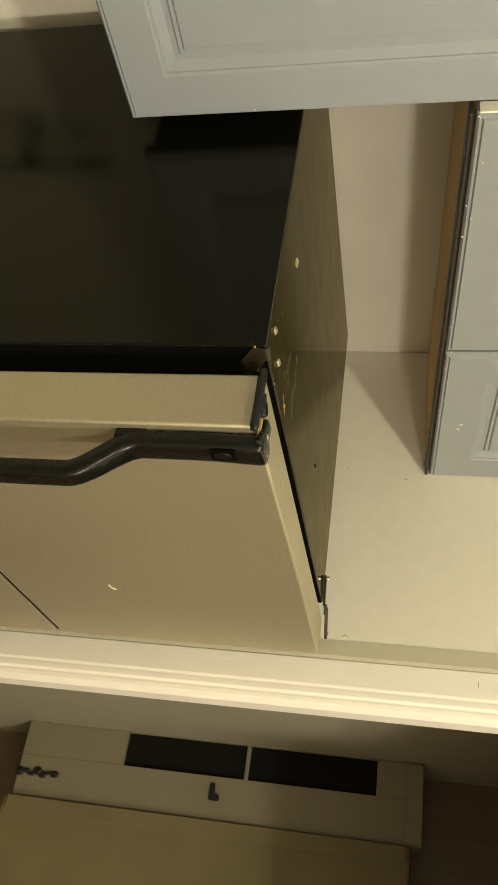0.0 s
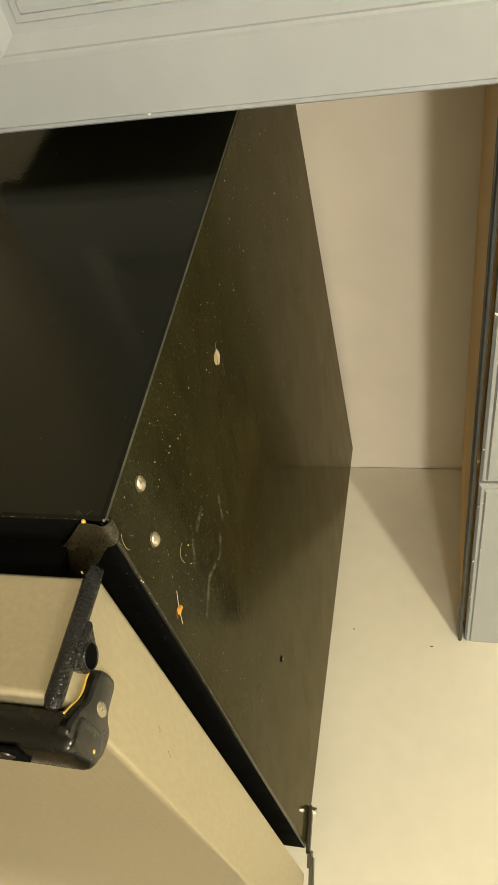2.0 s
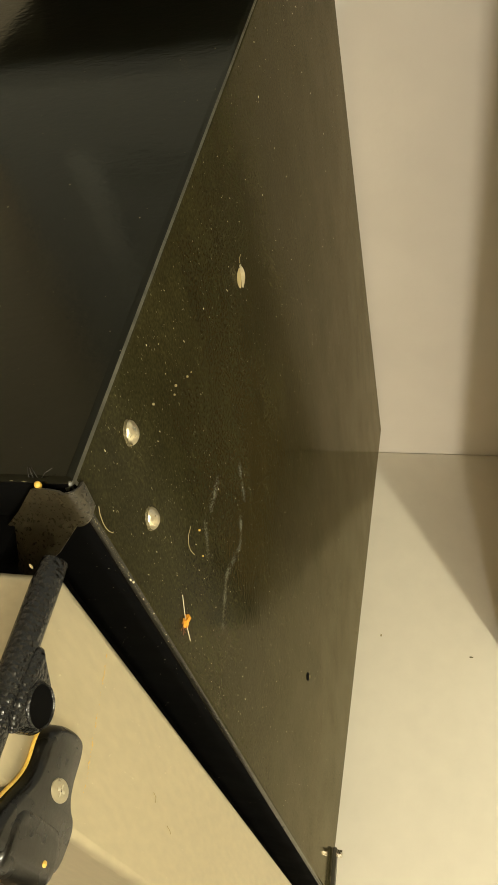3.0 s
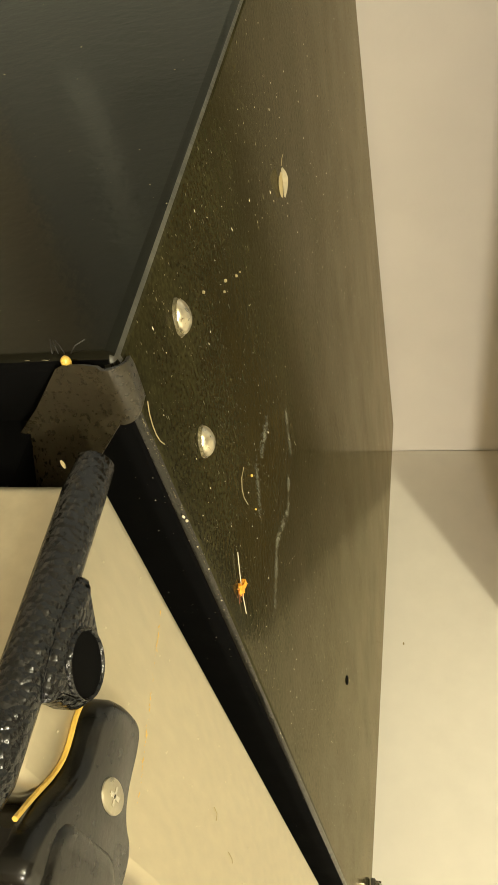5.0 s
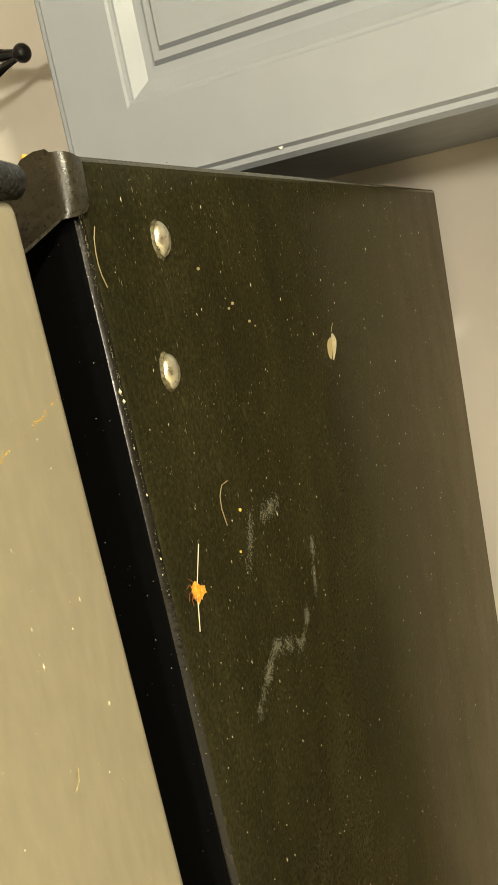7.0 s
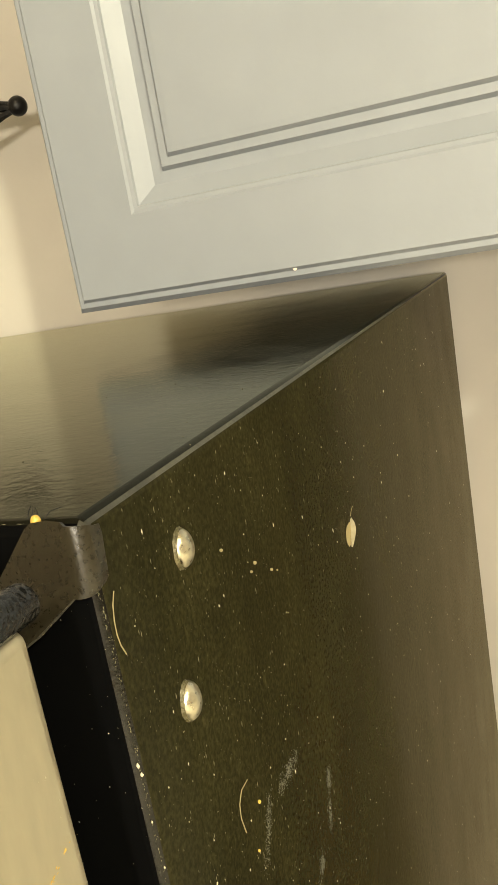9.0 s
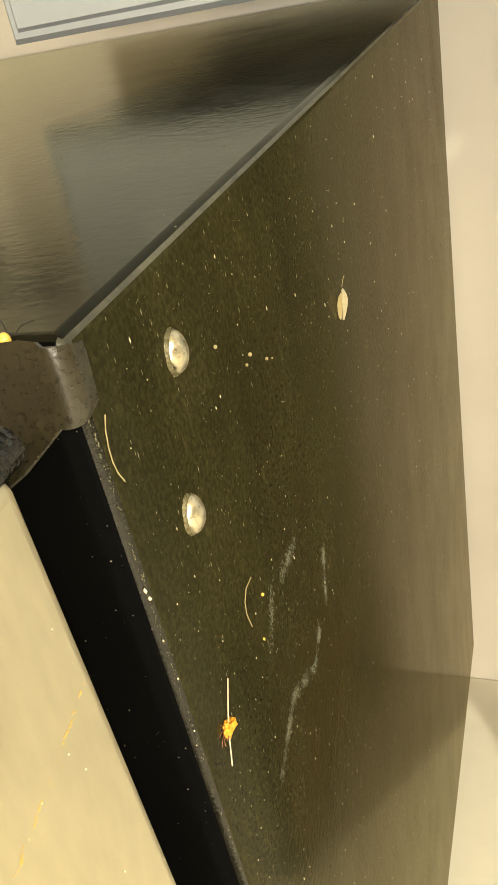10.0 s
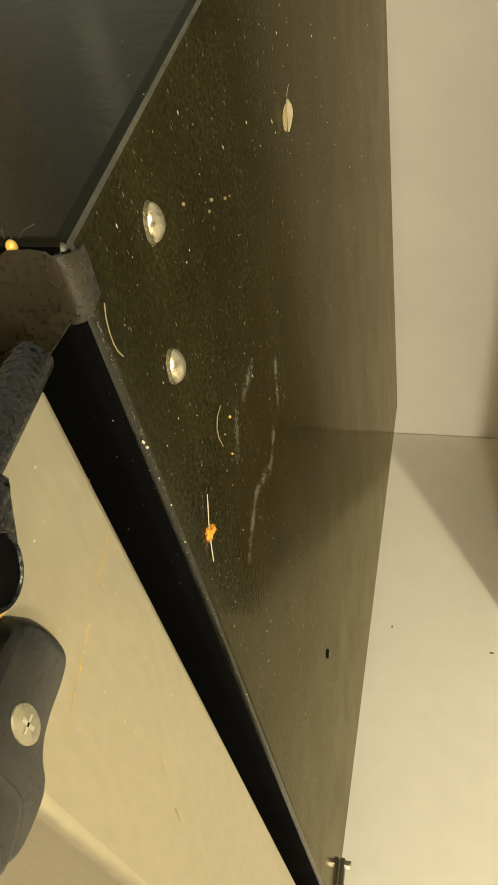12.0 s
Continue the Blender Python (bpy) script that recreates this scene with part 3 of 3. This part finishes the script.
# rivets on the side: a peened head in a ragged collar of old sealant
random.seed(23)
for ry, rz in ((0.3557, 1.4175), (0.3468, 1.3898)):
    head = ball((0.0004, ry, rz), (0.0021, 0.0030, 0.0039), 28, 18)
    for v in head.verts:
        v.co.x += 0.0002 * max(0.0, 1 - ((v.co.y - ry) / 0.0022) ** 2 - ((v.co.z - rz) / 0.0032) ** 2) ** 2 if v.co.x > 0.0005 else 0.0
    rivet = smooth(part("rivet", head, alloy, None, "frosted domed metal rivet"), 60)
    adopt(fridge, rivet)
    collar = bmesh.new()
    loops = []
    wobble = [random.uniform(0.88, 1.12) for _ in range(26)]
    for grow, x in ((0.86, 0.0007), (0.93, 0.0006), (0.98, 0.0004), (1.04, 0.0001)):
        loops.append([collar.verts.new((x * (0.7 + 0.5 * wobble[-k]), ry - 0.0002 + 0.0031 * grow * wobble[k] ** ((grow - 0.9) * 3) * math.cos(k * math.pi / 13),
                                        rz + 0.0043 * grow * wobble[k] ** ((grow - 0.9) * 3) * math.sin(k * math.pi / 13))) for k in range(26)])
    for r, q in zip(loops, loops[1:]):
        for k in range(26):
            collar.faces.new((r[k], r[(k + 1) % 26], q[(k + 1) % 26], q[k]))
    bmesh.ops.recalc_face_normals(collar, faces=collar.faces)
    adopt(fridge, smooth(part("rivet_collar", collar, sealant, None, "ragged collar of yellowed sealant"), 70))
# Black spot stands for the dark of a small hole in the side.
adopt(fridge, smooth(part("plug_dark_spot", ball((0.0002, 0.4090, 1.1260), (0.0006, 0.0022, 0.0032), 12, 8), rubber)))

# oval badge recessed in the handle, left blank
adopt(door_r, part("badge_plate", box(-0.033, -0.015, 0.2486, 0.2499, 1.4045, 1.4180, 0.0003, 1), rubber))
badge = [(-0.024 + 0.0062 * math.cos(k * math.pi / 10), 1.4112 + 0.0040 * math.sin(k * math.pi / 10)) for k in range(20)]
adopt(door_r, smooth(part("badge", prism(badge, "y", 0.2479, 0.2490, 0.0004, 1), plastic, None, "blank oval badge")))

# loose hairs, crumbs and dust on the fridge
OCTA = ((1, 0, 0), (-1, 0, 0), (0, 1, 0), (0, -1, 0), (0, 0, 1), (0, 0, -1))
OCTA_FACES = ((0, 2, 4), (2, 1, 4), (1, 3, 4), (3, 0, 4), (2, 0, 5), (1, 2, 5), (3, 1, 5), (0, 3, 5))


def specks(name, spots, mat, label, category, parent=None):
    """Many tiny grains, too small to pick apart: spots are (centre, radii)."""
    verts, faces = [], []
    for c, r in spots:
        k = len(verts)
        verts += [(c[0] + r[0] * o[0], c[1] + r[1] * o[1], c[2] + r[2] * o[2]) for o in OCTA]
        faces += [tuple(k + f for f in face) for face in OCTA_FACES]
    me = bpy.data.meshes.new(name)
    me.from_pydata(verts, [], faces)
    me.materials.append(mat)
    return tagged(new(name, me), label, category, kind="stuff")


def on_side(points, radius, mat, name, label, category):
    ob = smooth(part(name, tube([(0.0006, y, z) for y, z in points], radius, 6), mat))
    return tagged(ob, label, category)


on_side([(0.363, 1.360), (0.3595, 1.3600), (0.3575, 1.3580), (0.3570, 1.3550), (0.3580, 1.3505)], 0.00012, straw, "hair", "short curled pale hair on the black enamel", "hair")
on_side([(0.3302, 1.4208), (0.3291, 1.4188), (0.3285, 1.4162), (0.3284, 1.4138), (0.3288, 1.4116), (0.3298, 1.4094)], 0.00011, straw, "hair", "straw-coloured hair caught on the fridge edge", "hair")
on_side([(0.3425, 1.3520), (0.3398, 1.3475), (0.3375, 1.3435), (0.3348, 1.3350)], 0.00013, lint, "straw", "thin pale straw stuck to the black enamel", "straw")
random.seed(11)
crumb = ball((0.0005, 0.3372, 1.3432), (0.0009, 0.0015, 0.0019), 11, 7)
for v in crumb.verts:
    v.co += Vector((random.gauss(0, 0.0001), random.gauss(0, 0.0004), random.gauss(0, 0.0005)))
tagged(part("crumb", crumb, orange_dirt), "bright orange crumb stuck to the black enamel", "crumb")
lump = ball((0.0006, 0.3392, 1.3425), (0.0009, 0.0012, 0.0012), 9, 6)
for v in lump.verts:
    v.co += Vector((random.gauss(0, 0.0001), random.gauss(0, 0.0003), random.gauss(0, 0.0004)))
tagged(part("crumb", lump, orange_dirt), "orange crumb lodged beside a straw on the enamel", "crumb")
tuft = bmesh.new()
for k in range(5):
    a = radians(60 + 55 * k)
    tube([(0.0005, 0.3352, 1.3440), (0.0009, 0.3352 + 0.0016 * math.cos(a), 1.3440 + 0.0022 * math.sin(a)), (0.0006, 0.3352 + 0.0021 * math.cos(a + 0.6), 1.3440 + 0.0030 * math.sin(a + 0.6))], 0.00007, 5, None, tuft)
tagged(part("fibre_tuft", tuft, rust), "small brown tuft of fibres beside the orange crumb", "lint")
for cy, cz, r in ((0.3670, 1.3512, 0.00038), (0.3625, 1.3420, 0.00030)):
    tagged(part("crumb", ball((0.0004, cy, cz), (r, r, r * 1.2), 7, 5), glue), "tiny amber crumb on the black enamel", "crumb")
chip_thing = thing("fleck", "curled pale pointed fleck of chipped paint standing off the enamel", "fleck", (0, 0.466, 1.376))
pale_half = [(0.0009, 0.4668, 1.3815), (0.0030, 0.4650, 1.3790), (0.0027, 0.4640, 1.3755), (0.0008, 0.4632, 1.3705), (0.0010, 0.4650, 1.3760)]
brown_half = [(0.0008, 0.4668, 1.3800), (0.0009, 0.4650, 1.3758), (0.0006, 0.4632, 1.3715), (0.0001, 0.4615, 1.3740), (0.0001, 0.4625, 1.3785)]
adopt(chip_thing, part("flake", slab(rounded(pale_half, 1), (-0.0002, 0.0003, 0), 0.00008), pale_flake, None, "pale lifted flake"),
      part("flake", slab(rounded(brown_half, 1), (-0.0001, 0.0003, 0), 0.00008), straw, None, "brown under-flake"),
      part("barb", tube([(0.0010, 0.4668, 1.3812), (0.0014, 0.4676, 1.3832), (0.0018, 0.4682, 1.3842)], 0.00010, 5), straw))


def scuff(points, n):
    spots = []
    places = [random.random() * (len(points) - 1) for _ in range(max(3, n // 90))]
    for i in range(n):
        f = min(max(random.choice(places) + random.gauss(0, 0.09), 0), len(points) - 1.001)
        k = int(f)
        y = points[k][0] + (points[k + 1][0] - points[k][0]) * (f - k) + random.gauss(0, 0.0009)
        z = points[k][1] + (points[k + 1][1] - points[k][1]) * (f - k) + random.gauss(0, 0.0012)
        r = 0.00003 + 0.00009 * random.random() ** 3
        spots.append(((0.0001, y, z), (0.0001, r, r * random.uniform(1, 4))))
    return specks("scuff", spots, pale_scuff, "faint whitish scuff in the dust", "scuff")


scuff([(0.393, 1.345), (0.380, 1.345)], 420)
scuff([(0.398, 1.309), (0.390, 1.303), (0.372, 1.312), (0.362, 1.307), (0.355, 1.303)], 1500)
scuff([(0.378, 1.355), (0.364, 1.333)], 300)
scuff([(0.412, 1.325), (0.405, 1.305)], 420)
spots = []
lines = [random.uniform(0.34, 0.74) for _ in range(26)]
for k in range(4000):
    y, z = random.uniform(0.330, 0.748), random.uniform(0.95, 1.430)
    if random.random() < 0.35:
        y = min(random.choice(lines) + random.gauss(0, 0.002), 0.747)
    if random.random() < 0.4:
        y, z = 0.33 + abs(random.gauss(0, 0.07)), 1.432 - abs(random.gauss(0, 0.10))
    r = 0.00004 + 0.00016 * random.random() ** 5
    spots.append(((0.0001, min(y, 0.747), z), (r * 0.5, r, r * random.choice((1, 1.6, 2.6, 4.5)))))
specks("dust", spots, grey_dust, "pale dust specks on black enamel", "dust")
spots = []
for k in range(900):
    r = 0.00005 + 0.00018 * random.random() ** 3
    y = 0.333 + abs(random.gauss(0, 0.17))
    spots.append(((0.0001, y if y < 0.74 else 0.45, random.uniform(1.05, 1.43)), (r * 0.6, r * 0.9, r * random.choice((1, 1.3, 1.8, 2.6)))))
# Pale grain, denser upwards, also stands for the edge's speckled highlight.
lit_edge_grit = []
for k in range(240):
    r = 0.00004 + 0.00010 * random.random() ** 3
    lit_edge_grit.append(((-0.0002 * random.random(), 0.3268 + abs(random.gauss(0, 0.0006)), 1.428 - abs(random.gauss(0, 0.055))), (r, r, r * random.choice((1, 2, 3)))))
specks("dust", lit_edge_grit, grey_dust, "worn dusty grain along the fridge's front edge, partly standing for its highlight", "dust")
for k in range(330):
    r = 0.00010 + 0.00022 * random.random() ** 2
    spots.append(((0.0001, random.uniform(0.335, 0.70), random.uniform(1.02, 1.43)), (r * 0.5, r * 0.8, r * random.choice((1, 1, 1.5, 2.4)))))
specks("lint", spots, lint, "bright lint specks on black enamel", "lint")
spots = []
for k in range(500):
    r = 0.00008 + 0.00028 * random.random() ** 4
    spots.append(((-random.random() ** 1.3 * 0.4, random.uniform(0.335, 0.74), TOP), (r, r, r * 0.7)))
specks("dust", spots, grey_dust, "pale dust specks on the fridge top", "dust")
spots = []
for k in range(10):
    r = 0.00008 + 0.00022 * random.random() ** 3
    spots.append(((-0.0003, random.uniform(0.3268, 0.3280), random.uniform(1.15, 1.425)), (r, r, r * 1.5)))
spots.append(((-0.0004, 0.3272, 1.3896), (0.0004, 0.0003, 0.0007)))
spots.append(((-0.0003, 0.3276, 1.3876), (0.0004, 0.0004, 0.0005)))
specks("dust", spots, lint, "pale grit along the fridge's front edge", "dust")
spots = []
for k in range(240):
    r = 0.00006 + 0.00026 * random.random() ** 4
    spots.append(((0.0006, random.uniform(0.268, 0.306), 1.42 - abs(random.gauss(0, 0.12))), (r * 0.6, r, r * random.choice((1, 1, 2)))))
specks("dust", spots, lint, "pale dust specks on the fridge door", "dust")

spots = []
for k in range(90):
    r = 0.00004 + 0.00014 * random.random() ** 3
    spots.append(((-random.uniform(0.001, 0.019), 0.3267, 1.425 - abs(random.gauss(0, 0.10))), (r, r * 0.6, r * random.choice((1, 1, 1.6)))))
specks("dust", spots, lint, "tiny pale specks on the black door seam", "dust")
tagged(part("fleck", ball((-0.0030, 0.3062, 1.4335), (0.0003, 0.0003, 0.0010), 7, 5), straw), "pale upright splinter beside the hinge rod", "fleck")

# amber glue round the handle end and the hinge
# The beads also stand for the yellow edge glow round the cap.
def glue_glow_bead(points, radius, label):
    adopt(door_r, smooth(part("glue_glow_bead", tube(rounded(points, 2, False), radius, 6), glue, None, label)))


RIM = [(0.2812, 1.4126), (0.2776, 1.4146), (0.2724, 1.4141), (0.2690, 1.4157), (0.2650, 1.4197), (0.2618, 1.4224)]
glue_glow_bead([(0.0008, *cap_place(y, z)) for y, z in RIM], 0.00042, "thick amber glue bead, coloured bright for the yellow edge glow")
glue_glow_bead([(0.0008, 0.2745, 1.3945), (0.0008, 0.2705, 1.3925), (0.0008, 0.2690, 1.3885), (0.0008, 0.2650, 1.3868)], 0.00025, "amber glue bead")
adopt(fridge, smooth(part("glue_dot", ball((-0.0082, 0.3262, 1.4348), (0.0009, 0.0009, 0.0012), 10, 7), glue, None, "amber glue drop")))

# Amber dashes: a fine scratch with its glints put into the colour.
spots = []
for k in range(70):
    f = random.random()
    r = random.uniform(0.00006, 0.00017)
    spots.append(((0.0006, 0.3075 - 0.033 * f + random.gauss(0, 0.0005), 1.3930 - 0.0105 * f + random.gauss(0, 0.0002)), (r * 0.5, r * random.uniform(1, 4), r)))
specks("scuff", spots, glue, "thin dashed scratch on the fridge door, its glints coloured amber", "scuff")
tagged(part("crumb", ball((0.0006, 0.4097, 1.1242), (0.0006, 0.0010, 0.0009), 7, 5), straw), "tiny straw-coloured crumb in the fridge side", "crumb")
tagged(smooth(part("hair", tube([(0.0006, 0.2873, 1.3352), (0.0010, 0.2864, 1.3336), (0.0007, 0.2853, 1.3322)], 0.00012, 6), straw)), "short brown hair on the fridge door's edge", "hair")
tagged(smooth(part("hair", tube([(0.0006, 0.2826, 1.3166), (0.0010, 0.2818, 1.3140), (0.0007, 0.2814, 1.3118)], 0.00013, 6), straw)), "short brown hair on the fridge door's edge", "hair")
tagged(smooth(part("fleck", tube(rounded([(-0.2088, 0.2637, 1.1065), (-0.2082, 0.2635, 1.1005), (-0.2058, 0.2635, 1.0962), (-0.2030, 0.2637, 1.0945)], 2, False), 0.00065, 6), lint)), "small pale fleck on the champagne door", "fleck")

# bristles behind the hinge strap, a worn front rim on the fridge top
bristles = bmesh.new()
for k in range(4):
    bx, lean = -0.0115 + 0.0011 * k, random.uniform(-0.0016, 0.0016)
    tube([(bx, 0.3285, TOP), (bx + lean * 0.6, 0.3292, TOP + 0.0010), (bx + lean * 1.6, 0.3304, TOP + random.uniform(0.0010, 0.0020))], 0.00009, 5, None, bristles)
tagged(part("bristle_tuft", bristles, iron), "few short dark bristles on the fridge top", "lint")
spots = []
for k in range(260):
    r = 0.00005 + 0.00012 * random.random() ** 2
    spots.append(((-0.012 - 0.46 * random.random(), 0.3276 + random.gauss(0, 0.0002), TOP - 0.0005), (r * random.uniform(1, 7), r, r * 0.7)))
specks("dust", spots, grey_dust, "broken pale line of wear along the top's front rim", "dust")

# small amber grains in a row, and bits of dirt on the worktop and cabinet
for cy, cz, r in ((0.3720, 1.4100, 0.00040), (0.3880, 1.4000, 0.00045), (0.3970, 1.3942, 0.00040), (0.3852, 1.3990, 0.00035), (0.4005, 1.3925, 0.00025)):
    tagged(part("crumb", ball((0.0003, cy, cz), (r, r, r), 7, 5), straw), "tiny pale grain on the black enamel", "crumb", "grains on the fridge side")
tagged(part("hair", tube(rounded([(0.020, 0.310, COUNTER + 0.0005), (0.024, 0.313, COUNTER + 0.0007), (0.029, 0.311, COUNTER + 0.0005)], 2, False), 0.0004, 6), straw), "short brown hair on the cream worktop", "hair")
tagged(part("crumb", ball((0.011, 0.561, COUNTER + 0.0003), (0.0008, 0.0014, 0.0005), 7, 5), straw), "tiny brown crumb on the cream worktop", "crumb")
tagged(part("crumb", ball((0.0925, 0.5475, COUNTER + 0.0003), (0.0020, 0.0007, 0.0005), 7, 5), tan_board), "tiny tan crumb on the cream worktop", "crumb")
tagged(part("scratch", box(0.1895, 0.1900, 0.2590, 0.2665, COUNTER + 0.0055, COUNTER + 0.0062), rust), "short dark scratch on the wooden edge", "scratch")
chipped = new("paint_chip", chip_mesh)
chipped.location, chipped.scale = (-0.036, CAB_Y + 0.0142, 1.4585), (1.0, 1, 0.8)
adopt(upper, chipped)

# curtain rod with a cage finial beside the wall cabinet
rod_thing = thing("curtain_rod", "black iron curtain rod with caged ball finial on the wall", "curtain rod", (-0.6, 0.72, 1.586))
cage = bmesh.new()
for k in range(5):
    a = 2 * math.pi * k / 5 + 0.5
    tube([(x, 0.72 + r * math.cos(a), 1.586 + r * math.sin(a)) for x, r in ((-0.266, 0.0015), (-0.276, 0.004), (-0.300, 0.0125), (-0.314, 0.0145), (-0.328, 0.010), (-0.338, 0.004))], 0.0022, 6, None, cage)
adopt(rod_thing, smooth(part("ball", ball((-0.262, 0.72, 1.586), (0.0066, 0.0066, 0.0066)), iron)),
      smooth(part("cage", cage, iron)), smooth(part("rod", tube([(-1.5, 0.72, 1.586), (-0.334, 0.72, 1.586)], 0.006, 12), iron)),
      part("bracket", box(-0.366, -0.354, 0.714, WALL_Y + 0.001, 1.566, 1.580, 0.001, 1), iron))

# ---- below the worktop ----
setting("wall_base", box(-1.6, 1.6, 0.300, 0.34, 0.0, COUNTER - 0.04), shaded_base_panel)
# Unseen counter-shaped block, added to keep lamp light off the floor here.
shade_counter = thing("unseen_shade_counter", "unseen counter added to shade the floor below the worktop", "counter", (0.9, -0.3, 0))
adopt(shade_counter, part("top", box(0.28, 1.6, -1.15, 0.215, COUNTER - 0.035, COUNTER, 0.002, 1), counter_top),
      part("body", box(0.30, 1.58, -1.13, 0.215, 0.0, COUNTER - 0.036), grey_paint),
      part("shade_wing_top", box(0.17, 0.2795, -1.15, -0.60, COUNTER - 0.035, COUNTER, 0.002, 1), counter_top),
      part("shade_wing_body", box(0.19, 0.2995, -1.13, -0.62, 0.0, COUNTER - 0.036), grey_paint))
chest = thing("low_chest", "old white painted low chest, darkened for shade, with two dark slots", "chest", (-0.28, 0.24, 0))
CZ = 0.160
# Thin dark sheets fill the two slots.
adopt(chest, part("body", box(-0.695, 0.140, 0.150, 0.299, 0.0, CZ - 0.012), shaded_white_panel),
      part("rail", box(-0.695, 0.140, 0.2975, 0.3, CZ - 0.0115, CZ), shaded_white_panel), part("rail", box(-0.695, 0.140, 0.15, 0.231, CZ - 0.0115, CZ), shaded_white_panel),
      part("rail", box(-0.695, -0.470, 0.2315, 0.297, CZ - 0.0115, CZ), shaded_white_panel), part("rail", box(-0.213, -0.205, 0.2315, 0.297, CZ - 0.0115, CZ), shaded_white_panel),
      part("rail", box(0.051, 0.140, 0.2315, 0.297, CZ - 0.0115, CZ), shaded_white_panel),
      part("slot_sheet", box(-0.4695, -0.2135, 0.2315, 0.297, CZ - 0.0118, CZ - 0.009), dark_void), part("slot_sheet", box(-0.2045, 0.0505, 0.2315, 0.297, CZ - 0.0118, CZ - 0.009), dark_void),
      part("frame_strip", box(0.108, 0.140, 0.152, 0.296, CZ + 0.0005, CZ + 0.006, 0.001, 1), shaded_white_panel))
hinge = bmesh.new()
for k in range(7):
    ball((-0.690 + 0.013 * k, 0.196 + 0.0035 * math.sin(k * 2.6), CZ + 0.003), (0.0105, 0.0065 + 0.003 * math.cos(k * 1.9), 0.0035 + 0.001 * math.sin(k * 3.1)), 8, 5, hinge)
adopt(chest, part("hinge", hinge, iron, None, "rusty black iron hinge"), part("latch", box(-0.278, -0.268, 0.185, 0.217, CZ, CZ + 0.008, 0.002, 1), iron), part("latch_foot", box(-0.2775, -0.2575, 0.185, 0.197, CZ, CZ + 0.007, 0.002, 1), iron))
lid = thing("tan_board", "worn tan board with rusty edge lying against the chest", "board", (-0.3, 0.0, 0))
adopt(lid, smooth(part("panel", box(-0.712, 0.120, -0.32, 0.149, 0.10, CZ + 0.004, 0.006, 2), tan_board)), part("batten", box(-0.70, 0.11, 0.118, 0.1485, CZ + 0.0045, CZ + 0.010, 0.001, 1), tan_board),
      part("leg", box(-0.70, -0.66, -0.30, -0.26, 0.0, 0.10), tan_board), part("leg", box(0.06, 0.10, -0.30, -0.26, 0.0, 0.10), tan_board),
      part("leg", box(-0.70, -0.66, 0.10, 0.14, 0.0, 0.10), tan_board), part("leg", box(0.06, 0.10, 0.10, 0.14, 0.0, 0.10), tan_board))
